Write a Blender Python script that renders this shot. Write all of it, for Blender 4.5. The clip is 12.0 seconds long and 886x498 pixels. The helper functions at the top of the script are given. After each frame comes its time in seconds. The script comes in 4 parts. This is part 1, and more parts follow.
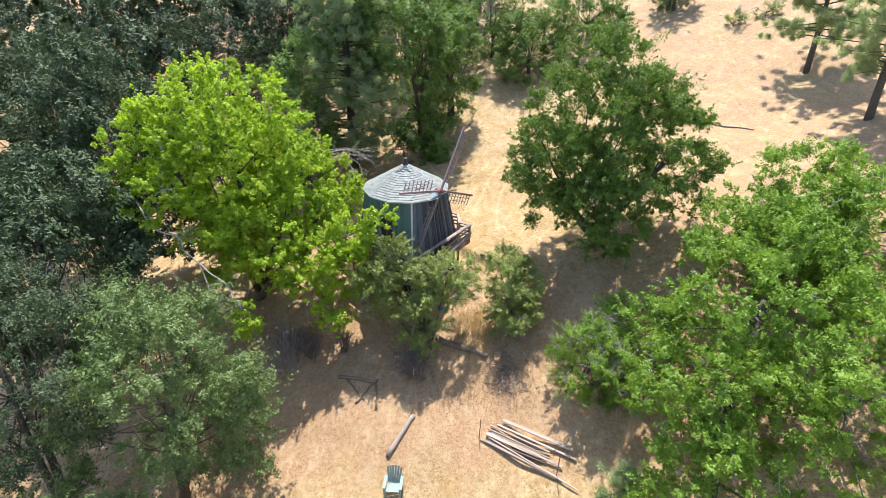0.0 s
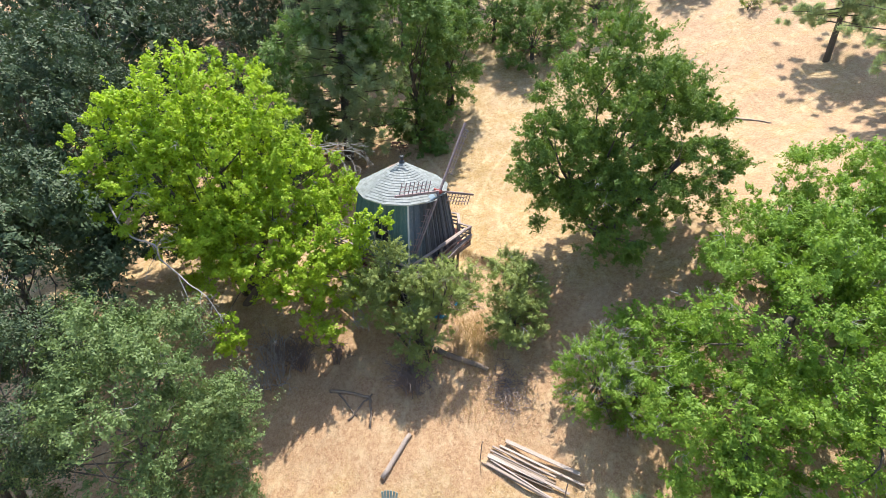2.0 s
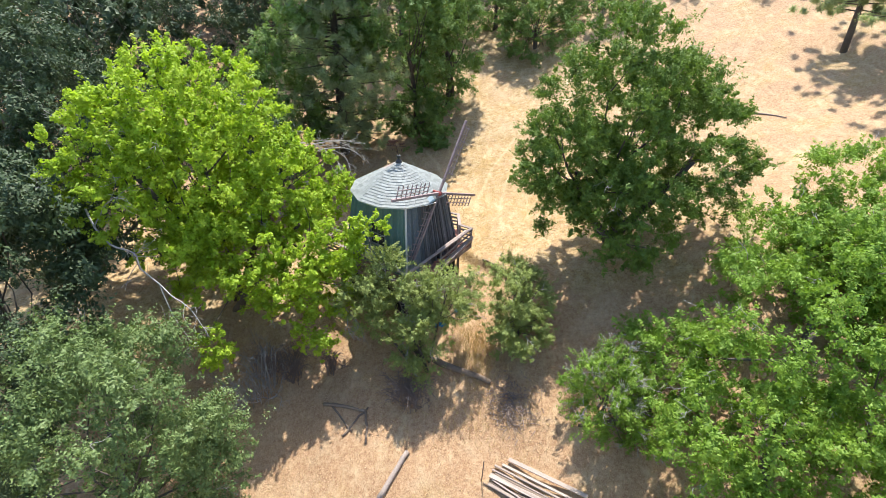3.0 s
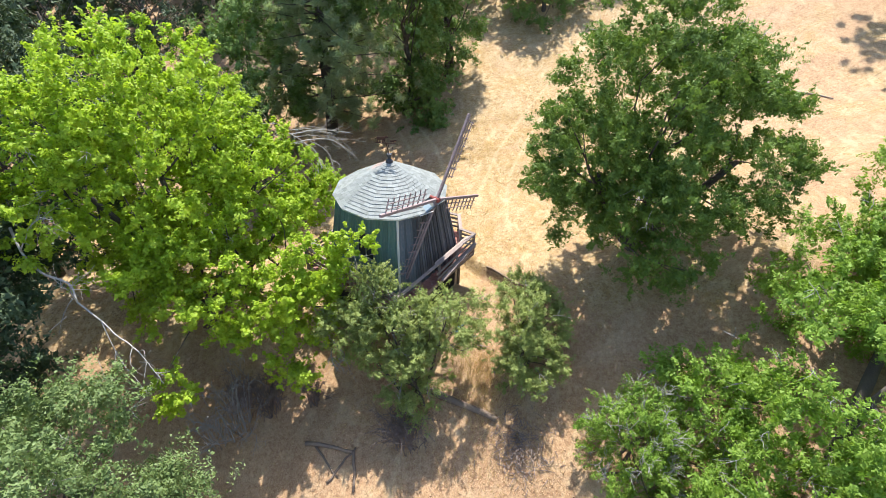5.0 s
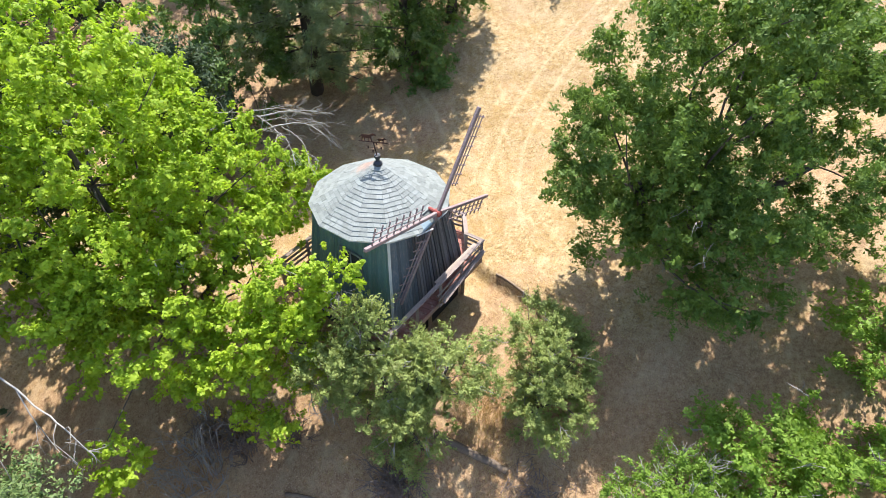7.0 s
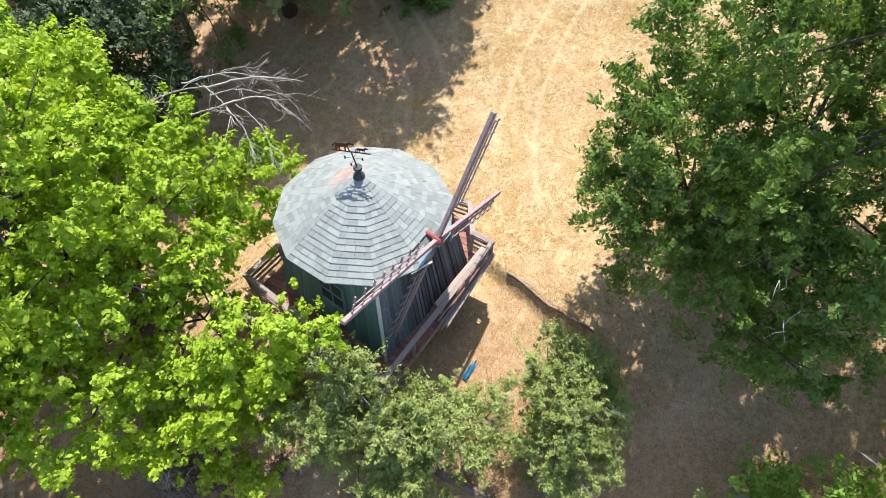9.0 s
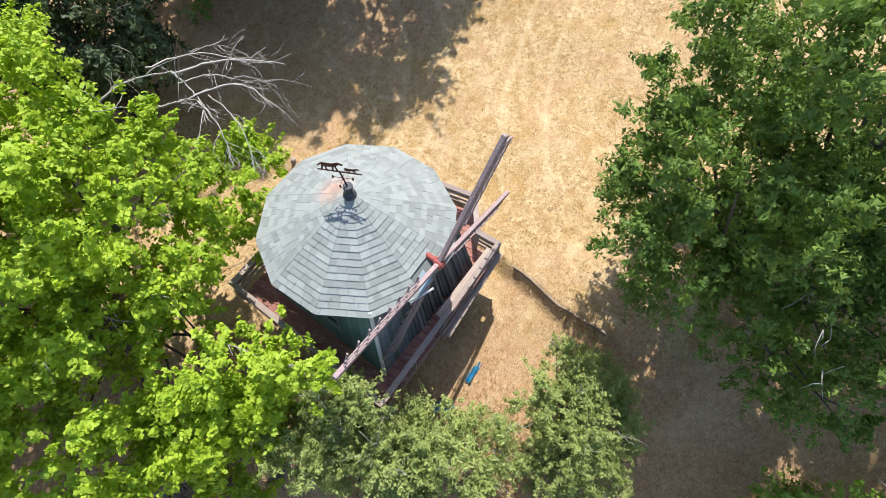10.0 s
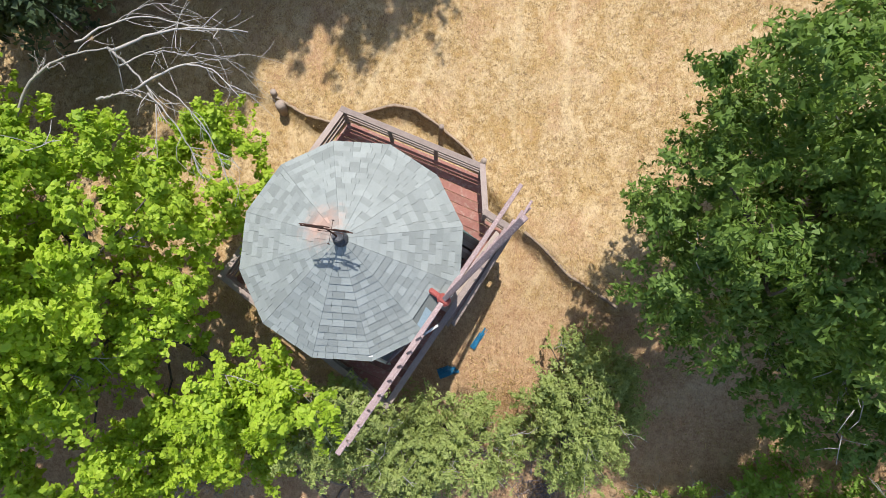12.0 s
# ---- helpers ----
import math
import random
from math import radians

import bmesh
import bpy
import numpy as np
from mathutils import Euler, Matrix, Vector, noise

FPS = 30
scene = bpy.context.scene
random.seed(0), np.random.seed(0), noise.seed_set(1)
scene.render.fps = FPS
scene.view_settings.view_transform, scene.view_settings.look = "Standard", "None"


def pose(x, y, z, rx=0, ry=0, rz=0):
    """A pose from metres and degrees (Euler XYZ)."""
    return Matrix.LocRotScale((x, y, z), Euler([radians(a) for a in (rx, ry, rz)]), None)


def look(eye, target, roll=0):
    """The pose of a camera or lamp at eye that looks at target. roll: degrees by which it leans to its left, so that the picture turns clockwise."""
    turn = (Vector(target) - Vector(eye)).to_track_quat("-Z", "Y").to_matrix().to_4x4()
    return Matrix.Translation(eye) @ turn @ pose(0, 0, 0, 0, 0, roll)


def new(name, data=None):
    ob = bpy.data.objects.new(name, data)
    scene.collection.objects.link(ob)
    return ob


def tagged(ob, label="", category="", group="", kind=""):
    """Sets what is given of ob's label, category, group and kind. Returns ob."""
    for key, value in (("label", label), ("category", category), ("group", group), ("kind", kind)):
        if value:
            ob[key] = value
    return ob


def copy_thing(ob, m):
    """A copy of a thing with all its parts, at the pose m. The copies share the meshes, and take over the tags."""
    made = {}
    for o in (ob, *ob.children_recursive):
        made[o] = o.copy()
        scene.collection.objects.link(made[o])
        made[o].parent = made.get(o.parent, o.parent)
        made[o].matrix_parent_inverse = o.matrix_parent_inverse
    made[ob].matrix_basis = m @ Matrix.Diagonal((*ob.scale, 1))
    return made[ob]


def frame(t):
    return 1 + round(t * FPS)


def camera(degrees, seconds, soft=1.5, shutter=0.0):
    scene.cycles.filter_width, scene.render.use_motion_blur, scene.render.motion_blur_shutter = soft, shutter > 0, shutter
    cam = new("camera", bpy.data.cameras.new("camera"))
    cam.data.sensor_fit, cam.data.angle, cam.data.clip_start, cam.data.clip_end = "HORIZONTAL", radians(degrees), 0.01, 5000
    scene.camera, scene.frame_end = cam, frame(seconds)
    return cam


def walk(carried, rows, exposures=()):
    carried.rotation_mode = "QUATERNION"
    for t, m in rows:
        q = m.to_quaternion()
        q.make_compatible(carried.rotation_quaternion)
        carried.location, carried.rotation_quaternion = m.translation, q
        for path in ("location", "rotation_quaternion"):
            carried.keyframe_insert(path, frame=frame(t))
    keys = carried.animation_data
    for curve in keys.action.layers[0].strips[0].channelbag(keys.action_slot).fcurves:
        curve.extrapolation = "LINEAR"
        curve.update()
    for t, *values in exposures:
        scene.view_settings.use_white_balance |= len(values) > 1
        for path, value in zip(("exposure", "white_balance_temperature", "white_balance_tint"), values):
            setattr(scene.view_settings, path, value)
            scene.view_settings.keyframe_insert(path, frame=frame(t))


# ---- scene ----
cam = camera(78.5, 12.0, 0.8)
PATH = [
    (0.00, (2.000, -26.455, 16.188), (1.984, -17.563, 11.612), 0.63),
    (0.50, (1.990, -26.059, 16.214), (1.984, -17.180, 11.614), 0.70),
    (1.00, (1.980, -25.586, 16.240), (1.985, -16.721, 11.614), 0.76),
    (1.50, (1.971, -25.024, 16.267), (1.976, -16.226, 11.514), 0.82),
    (2.00, (1.961, -24.367, 16.293), (1.979, -15.627, 11.434), 0.87),
    (2.50, (1.952, -23.615, 16.319), (1.977, -14.929, 11.364), 0.92),
    (3.00, (1.942, -22.772, 16.345), (1.976, -14.155, 11.271), 0.97),
    (3.75, (1.928, -21.354, 16.384), (1.980, -12.868, 11.094), 1.03),
    (4.40, (1.915, -19.994, 16.418), (1.982, -11.645, 10.916), 1.08),
    (5.00, (1.904, -18.651, 16.450), (1.983, -10.455, 10.722), 1.11),
    (5.50, (1.894, -17.479, 16.476), (1.976, -9.443, 10.524), 1.14),
    (6.00, (1.885, -16.266, 16.502), (1.964, -8.424, 10.298), 1.16),
    (6.50, (1.875, -15.021, 16.528), (1.949, -7.387, 10.069), 1.17),
    (7.00, (1.866, -13.750, 16.554), (1.942, -6.373, 9.803), 1.18),
    (7.70, (1.852, -11.935, 16.591), (1.937, -5.016, 9.371), 1.19),
    (8.30, (1.841, -10.359, 16.622), (1.929, -3.927, 8.966), 1.19),
    (9.00, (1.827, -8.512, 16.659), (1.917, -2.771, 8.471), 1.19),
    (9.50, (1.818, -7.198, 16.685), (1.899, -2.042, 8.117), 1.18),
    (10.00, (1.808, -5.905, 16.711), (1.880, -1.407, 7.780), 1.17),
    (10.50, (1.798, -4.649, 16.737), (1.864, -0.875, 7.477), 1.15),
    (11.00, (1.789, -3.455, 16.763), (1.845, -0.468, 7.220), 1.13),
    (11.50, (1.779, -2.356, 16.789), (1.822, -0.207, 7.023), 1.10),
    (12.00, (1.770, -1.394, 16.815), (1.797, -0.114, 6.898), 1.07),
]
walk(cam, [(t, look(eye, target, roll)) for t, eye, target, roll in PATH],
     [(0.0, 1.19), (7.0, 1.26), (9.5, 1.10), (12.0, 0.72)])

# ---- light ----
SUN_ELEVATION, SUN_AZIMUTH = 65.0, 2.0     # degrees; the azimuth turns from +y towards +x
world = bpy.data.worlds.new("world")
scene.world = world
world.use_nodes = True
wn = world.node_tree.nodes
sky = wn.new("ShaderNodeTexSky")
sky.sky_type = 'NISHITA'
sky.sun_disc = False
sky.sun_elevation = radians(SUN_ELEVATION)
sky.sun_rotation = radians(SUN_AZIMUTH)
world.node_tree.links.new(sky.outputs[0], wn["Background"].inputs[0])
wn["Background"].inputs[1].default_value = 0.14
sun = new("sun", bpy.data.lights.new("sun", 'SUN'))
sun.data.energy, sun.data.angle, sun.data.color = 3.9, radians(0.6), (1.0, 0.95, 0.87)
ca, sa = math.cos(radians(SUN_ELEVATION)), math.sin(radians(SUN_ELEVATION))
sun.matrix_world = look((40 * ca * math.sin(radians(SUN_AZIMUTH)), 40 * ca * math.cos(radians(SUN_AZIMUTH)), 40 * sa), (0, 0, 0))

# ---- materials ----
def material(name, rough=0.8, metal=0.0):
    m = bpy.data.materials.new(name)
    m.use_nodes = True
    b = m.node_tree.nodes["Principled BSDF"]
    b.inputs["Roughness"].default_value, b.inputs["Metallic"].default_value = rough, metal
    b.inputs["Specular IOR Level"].default_value = 0.3
    return m, m.node_tree.nodes, m.node_tree.links, b


def coords(n, l, stretch=(1, 1, 1), space="Object"):
    tc, mp = n.new("ShaderNodeTexCoord"), n.new("ShaderNodeMapping")
    mp.inputs["Scale"].default_value = stretch
    l.new(tc.outputs[space], mp.inputs[0])
    return mp.outputs[0]


def noise_tex(n, l, at, scale, detail=6, rough=0.6):
    t = n.new("ShaderNodeTexNoise")
    t.inputs["Scale"].default_value, t.inputs["Detail"].default_value, t.inputs["Roughness"].default_value = scale, detail, rough
    l.new(at, t.inputs["Vector"])
    return t.outputs["Fac"]


def ramp(n, l, fac, stops):
    r = n.new("ShaderNodeValToRGB")
    while len(r.color_ramp.elements) < len(stops):
        r.color_ramp.elements.new(0.5)
    for e, (p, c) in zip(r.color_ramp.elements, stops):
        e.position, e.color = p, (*c, 1)
    l.new(fac, r.inputs[0])
    return r.outputs[0]


def mix(n, l, fac, a, b, how='MIX'):
    x = n.new("ShaderNodeMix")
    x.data_type, x.blend_type = 'RGBA', how
    for value, slot in ((fac, 0), (a, 6), (b, 7)):
        if isinstance(value, (int, float)):
            x.inputs[slot].default_value = value
        elif isinstance(value, tuple):
            x.inputs[slot].default_value = (*value, 1)
        else:
            l.new(value, x.inputs[slot])
    return x.outputs[2]


def bump(n, l, b, height, strength, distance=0.02):
    x = n.new("ShaderNodeBump")
    x.inputs["Strength"].default_value, x.inputs["Distance"].default_value = strength, distance
    l.new(height, x.inputs["Height"])
    l.new(x.outputs[0], b.inputs["Normal"])


def surface(name, dark, light, rough=0.8, scale=3.0, fine=40.0, stretch=(1, 1, 1), vary=0.3, strength=0.4, island=False, metal=0.0, worn=None, stain=None):
    """Two-scale mottled surface; each object (or each island of a mesh) gets its own shade."""
    m, n, l, b = material(name, rough, metal)
    at = coords(n, l, stretch)
    big, small = noise_tex(n, l, at, scale), noise_tex(n, l, at, fine, 4)
    c = mix(n, l, big, dark, light)
    c = mix(n, l, 0.45, c, ramp(n, l, small, [(0.3, tuple(v * 0.55 for v in dark)), (0.7, light)]))
    if worn:
        c = mix(n, l, ramp(n, l, noise_tex(n, l, at, scale * 2.3, 8, 0.75), [(0.52, (0, 0, 0)), (0.62, (1, 1, 1))]), c, worn)
    own = n.new("ShaderNodeNewGeometry").outputs["Random Per Island"] if island else n.new("ShaderNodeObjectInfo").outputs["Random"]
    if stain:
        d = n.new("ShaderNodeVectorMath")
        d.operation = 'DISTANCE'
        d.inputs[1].default_value = stain
        l.new(coords(n, l), d.inputs[0])
        add = n.new("ShaderNodeMath")
        l.new(d.outputs["Value"], add.inputs[0])
        l.new(noise_tex(n, l, coords(n, l), 5.0, 6, 0.7), add.inputs[1])
        c = mix(n, l, ramp(n, l, add.outputs[0], [(0.62, (0.6, 0.6, 0.6)), (1.12, (0, 0, 0))]), c, (0.46, 0.25, 0.18))
    shade = ramp(n, l, own, [(0.0, (1 - vary,) * 3), (1.0, (1 + vary * 0.6,) * 3)])
    c = mix(n, l, 1.0, c, shade, 'MULTIPLY')
    l.new(c, b.inputs["Base Color"])
    bump(n, l, b, small, strength)
    return m


def leaf_material(name, deep, fresh, dry=None, gloss=0.45, through_light=0.35):
    m, n, l, b = material(name, gloss + 0.1)
    b.inputs["Specular IOR Level"].default_value = 0.3
    geo = n.new("ShaderNodeNewGeometry")
    at = coords(n, l)
    patch = noise_tex(n, l, at, 0.55, 3)
    c = mix(n, l, ramp(n, l, geo.outputs["Random Per Island"], [(0.0, (0.22,) * 3), (1.0, (0.80,) * 3)]), deep, fresh)
    c = mix(n, l, ramp(n, l, patch, [(0.35, (0, 0, 0)), (0.65, (0.6, 0.6, 0.6))]), c, fresh)
    if dry:
        c = mix(n, l, ramp(n, l, noise_tex(n, l, at, 1.3, 4), [(0.6, (0, 0, 0)), (0.72, (0.7, 0.7, 0.7))]), c, dry)
    l.new(c, b.inputs["Base Color"])
    t, s = n.new("ShaderNodeBsdfTranslucent"), n.new("ShaderNodeMixShader")
    l.new(mix(n, l, 1.0, c, (1.2, 1.25, 0.75), 'MULTIPLY'), t.inputs["Color"])
    s.inputs[0].default_value = through_light
    l.new(b.outputs[0], s.inputs[1])
    l.new(t.outputs[0], s.inputs[2])
    l.new(s.outputs[0], n["Material Output"].inputs["Surface"])
    return m


def ground_material():
    m, n, l, b = material("dry_meadow", 0.75)
    at = coords(n, l)
    def spread(value, low, high):
        return ramp(n, l, value, [(low, (0, 0, 0)), (high, (1, 1, 1))])
    straw = mix(n, l, spread(noise_tex(n, l, at, 3.2, 9, 0.8), 0.40, 0.60), (0.37, 0.235, 0.095), (0.62, 0.47, 0.29))
    straw = mix(n, l, spread(noise_tex(n, l, at, 8.0, 6, 0.75), 0.52, 0.62), straw, (0.25, 0.165, 0.085))
    straw = mix(n, l, spread(noise_tex(n, l, at, 0.95, 6, 0.72), 0.52, 0.66), straw, (0.41, 0.265, 0.10))
    straw = mix(n, l, ramp(n, l, noise_tex(n, l, at, 1.9, 6, 0.75), [(0.55, (0, 0, 0)), (0.66, (0.7, 0.7, 0.7))]), straw, (0.47, 0.30, 0.19))
    # soil colour, reddened to give the shaded ground its warm tone too
    soil_and_shade = mix(n, l, spread(noise_tex(n, l, at, 6.0, 8, 0.75), 0.34, 0.66), (0.31, 0.17, 0.10), (0.60, 0.405, 0.255))
    split = n.new("ShaderNodeSeparateXYZ")
    l.new(at, split.inputs[0])
    # front slope: soil and litter, with the red-brown of tree shade painted in
    litter_and_shade = n.new("ShaderNodeMapRange")
    litter_and_shade.inputs["From Min"].default_value, litter_and_shade.inputs["From Max"].default_value = 1.0, -4.5
    litter_and_shade.inputs["To Max"].default_value = 0.28
    l.new(split.outputs["Y"], litter_and_shade.inputs["Value"])
    below = n.new("ShaderNodeMapRange")
    below.inputs["From Min"].default_value, below.inputs["From Max"].default_value = -13.0, -9.0
    l.new(split.outputs["Y"], below.inputs["Value"])
    band = n.new("ShaderNodeMath")
    band.operation = 'MULTIPLY'
    l.new(litter_and_shade.outputs[0], band.inputs[0])
    l.new(below.outputs[0], band.inputs[1])
    # towards the wood: brown soil that also paints in the warm shade there
    wood = n.new("ShaderNodeMapRange")
    wood.inputs["From Min"].default_value, wood.inputs["From Max"].default_value = 6.0, 11.0
    wood.inputs["To Max"].default_value = 0.22
    l.new(split.outputs["Y"], wood.inputs["Value"])
    west = n.new("ShaderNodeMapRange")
    west.inputs["From Min"].default_value, west.inputs["From Max"].default_value = 4.0, 0.0
    l.new(split.outputs["X"], west.inputs["Value"])
    earth = n.new("ShaderNodeMath")
    earth.operation = 'MULTIPLY_ADD'
    l.new(wood.outputs[0], earth.inputs[0])
    l.new(west.outputs[0], earth.inputs[1])
    l.new(band.outputs[0], earth.inputs[2])
    amount = n.new("ShaderNodeMath")
    l.new(noise_tex(n, l, at, 0.42, 7, 0.7), amount.inputs[0])
    east = n.new("ShaderNodeMapRange")
    east.inputs["From Min"].default_value, east.inputs["From Max"].default_value = 12.0, 19.0
    east.inputs["To Max"].default_value = 0.17
    l.new(split.outputs["X"], east.inputs["Value"])
    bare = n.new("ShaderNodeMath")
    l.new(earth.outputs[0], bare.inputs[0])
    l.new(east.outputs[0], bare.inputs[1])
    l.new(bare.outputs[0], amount.inputs[1])
    c = mix(n, l, ramp(n, l, amount.outputs[0], [(0.54, (0, 0, 0)), (0.72, (0.9, 0.9, 0.9))]), straw, soil_and_shade)
    pale = ramp(n, l, noise_tex(n, l, at, 0.7, 6, 0.7), [(0.52, (0, 0, 0)), (0.68, (0.5, 0.5, 0.5))])
    c = mix(n, l, pale, c, (0.60, 0.46, 0.31))
    fibre = noise_tex(n, l, coords(n, l, (1.0, 0.45, 1.0)), 30.0, 8, 0.8)
    c = mix(n, l, 1.0, c, ramp(n, l, fibre, [(0.35, (0.46, 0.43, 0.39)), (0.5, (0.97, 0.96, 0.95)), (0.66, (1.15, 1.15, 1.13))]), 'MULTIPLY')
    streak = noise_tex(n, l, coords(n, l, (1.5, 0.75, 1.0)), 1.2, 7, 0.72)
    c = mix(n, l, ramp(n, l, streak, [(0.54, (0, 0, 0)), (0.68, (0.55, 0.55, 0.55))]), c, (0.66, 0.51, 0.33))
    # two pairs of wheel tracks across the clearing
    def calc(how, one, two):
        x = n.new("ShaderNodeMath")
        x.operation = how
        for value, slot in ((one, 0), (two, 1)):
            if isinstance(value, (int, float)):
                x.inputs[slot].default_value = value
            else:
                l.new(value, x.inputs[slot])
        return x.outputs[0]
    wobble = noise_tex(n, l, at, 0.8, 3)
    for start, bend, middle in ((4.9, 0.035, 5.0), (1.6, -0.06, 9.5)):
        off = calc('SUBTRACT', split.outputs["Y"], middle)
        line = calc('SUBTRACT', split.outputs["X"], calc('ADD', start, calc('MULTIPLY', calc('MULTIPLY', off, off), bend)))
        gap = calc('ABSOLUTE', calc('SUBTRACT', calc('ABSOLUTE', calc('ADD', line, calc('MULTIPLY', wobble, 0.5)), 0.0), 0.75), 0.0)
        far = ramp(n, l, calc('MULTIPLY', split.outputs["Y"], 0.1), [(0.28, (0, 0, 0)), (0.45, (0.28, 0.28, 0.28))])
        worn = mix(n, l, 1.0, ramp(n, l, gap, [(0.03, (1, 1, 1)), (0.17, (0, 0, 0))]), far, 'MULTIPLY')
        c = mix(n, l, worn, c, (0.68, 0.55, 0.37))
    c = mix(n, l, 1.0, c, (0.885, 0.885, 0.83), 'MULTIPLY')
    l.new(c, b.inputs["Base Color"])
    bump(n, l, b, fibre, 0.75, 0.05)
    return m


GROUND = ground_material()
SHINGLE = surface("grey_green_shingle", (0.19, 0.215, 0.21), (0.31, 0.335, 0.325), 0.6, 4.5, 120, vary=0.21, strength=0.25, stain=(-0.42, 0.30, 7.25))
SHINGLE_REST = surface("grey_green_shingle_joined", (0.19, 0.215, 0.21), (0.31, 0.335, 0.325), 0.6, 4.5, 120, vary=0.21, strength=0.25, stain=(-0.42, 0.30, 7.25), island=True)
UNDERLAY = surface("roof_underlay", (0.13, 0.148, 0.146), (0.20, 0.22, 0.215), 0.9)
TEAL = surface("weathered_teal_paint", (0.085, 0.165, 0.172), (0.15, 0.255, 0.255), 0.75, 2.0, 60, (6, 6, 0.6), 0.16, 0.4, worn=(0.20, 0.235, 0.235))
BARE_BOARD = surface("bare_grey_board", (0.065, 0.066, 0.078), (0.23, 0.225, 0.24), 0.9, 2.5, 70, (8, 8, 0.5), 0.45, 0.6)
BLUE_GREY = surface("weathered_blue_grey_paint", (0.075, 0.105, 0.135), (0.17, 0.205, 0.235), 0.85, 2.0, 60, (6, 6, 0.6), 0.35, 0.5, worn=(0.21, 0.20, 0.215))
FRAME_PAINT = surface("flaking_frame_paint", (0.10, 0.13, 0.135), (0.27, 0.29, 0.28), 0.8, 4, 60, (4, 4, 2), 0.2)
WHITE_TRIM = surface("worn_white_paint", (0.42, 0.42, 0.41), (0.72, 0.72, 0.70), 0.7, 4, 60, (5, 5, 1), 0.1)
DARK_INSIDE = surface("dark_backing", (0.012, 0.013, 0.015), (0.025, 0.026, 0.03), 0.95)
RED_DECK = surface("faded_red_deck_paint", (0.21, 0.085, 0.07), (0.36, 0.17, 0.14), 0.85, 2.2, 50, (1, 1, 1), 0.25, worn=(0.33, 0.22, 0.18))
RAIL_WOOD = surface("grey_brown_weathered_wood", (0.19, 0.145, 0.13), (0.43, 0.355, 0.325), 0.9, 3, 60, (2, 2, 2), 0.25)
SAIL_WOOD = surface("faded_maroon_wood", (0.18, 0.115, 0.118), (0.40, 0.31, 0.31), 0.85, 6, 90, (2, 2, 2), 0.15, worn=(0.40, 0.33, 0.33))
SAIL_RED = surface("red_hub_paint", (0.20, 0.03, 0.03), (0.42, 0.12, 0.10), 0.7, 6, 60, vary=0.1)
IRON = surface("rusty_iron", (0.035, 0.02, 0.018), (0.12, 0.055, 0.04), 0.75, 8, 90, metal=0.4)
DARK_METAL = surface("dark_zinc", (0.05, 0.055, 0.065), (0.12, 0.125, 0.14), 0.5, 8, 60, metal=0.6)
LOG = surface("weathered_log", (0.12, 0.085, 0.065), (0.30, 0.235, 0.185), 0.95, 4, 50, (3, 3, 3), 0.2)
PALE_PLANK = surface("silvered_plank", (0.26, 0.20, 0.165), (0.56, 0.47, 0.41), 0.92, 3, 60, (2, 2, 2), 0.25)
DARK_EARTH = surface("earth_and_timber_edging", (0.17, 0.12, 0.085), (0.42, 0.33, 0.25), 0.95, 3, 30, vary=0.2)
BARK = surface("grey_bark", (0.055, 0.045, 0.038), (0.16, 0.135, 0.115), 0.95, 5, 40, (1, 1, 0.3), 0.2, 0.8)
DEAD_WOOD = surface("bleached_dead_wood", (0.23, 0.21, 0.20), (0.48, 0.455, 0.43), 0.9, 5, 50)
TWIG = surface("grey_brown_twig", (0.12, 0.09, 0.08), (0.30, 0.24, 0.215), 0.95, 5, 50)
CHAIR_PLASTIC = surface("faded_green_plastic", (0.17, 0.255, 0.235), (0.27, 0.37, 0.345), 0.5, 5, 50, vary=0.05, strength=0.1)
GLASS_DARK = surface("dusty_window_glass", (0.03, 0.035, 0.04), (0.055, 0.065, 0.07), 0.15, 3, 20, strength=0.02)
BLUE_PAINT = surface("blue_plastic", (0.015, 0.12, 0.25), (0.03, 0.21, 0.38), 0.5, 4, 40, vary=0.05)
PALE_BLUE = surface("pale_blue_board", (0.19, 0.26, 0.31), (0.29, 0.38, 0.44), 0.7, 4, 40, vary=0.05)
LITTER = leaf_material("fallen_leaf", (0.28, 0.16, 0.09), (0.60, 0.42, 0.28), gloss=0.8, through_light=0.1)
DRY_GRASS = leaf_material("dry_grass", (0.30, 0.20, 0.085), (0.58, 0.44, 0.22), gloss=0.8, through_light=0.25)
MAPLE_LEAF = leaf_material("yellow_green_leaf", (0.145, 0.27, 0.024), (0.475, 0.60, 0.06), through_light=0.46)
OAK_LEAF = leaf_material("oak_leaf", (0.045, 0.10, 0.02), (0.185, 0.28, 0.055), through_light=0.36)
FRESH_LEAF = leaf_material("fresh_green_leaf", (0.08, 0.18, 0.024), (0.275, 0.405, 0.066), through_light=0.4)
LIVE_OAK_LEAF = leaf_material("live_oak_leaf", (0.022, 0.046, 0.021), (0.088, 0.128, 0.06), through_light=0.12, gloss=0.5)
GREY_LEAF = leaf_material("grey_green_leaf", (0.13, 0.185, 0.048), (0.36, 0.42, 0.135), dry=(0.36, 0.37, 0.17), through_light=0.3)
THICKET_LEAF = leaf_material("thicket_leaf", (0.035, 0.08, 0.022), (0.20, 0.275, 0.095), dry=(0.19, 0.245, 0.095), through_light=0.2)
PINE_NEEDLE = leaf_material("pine_needle", (0.18, 0.24, 0.14), (0.36, 0.43, 0.25), through_light=0.5)
WOODS_LEAF = leaf_material("woodland_leaf", (0.075, 0.145, 0.035), (0.19, 0.29, 0.075), through_light=0.32)


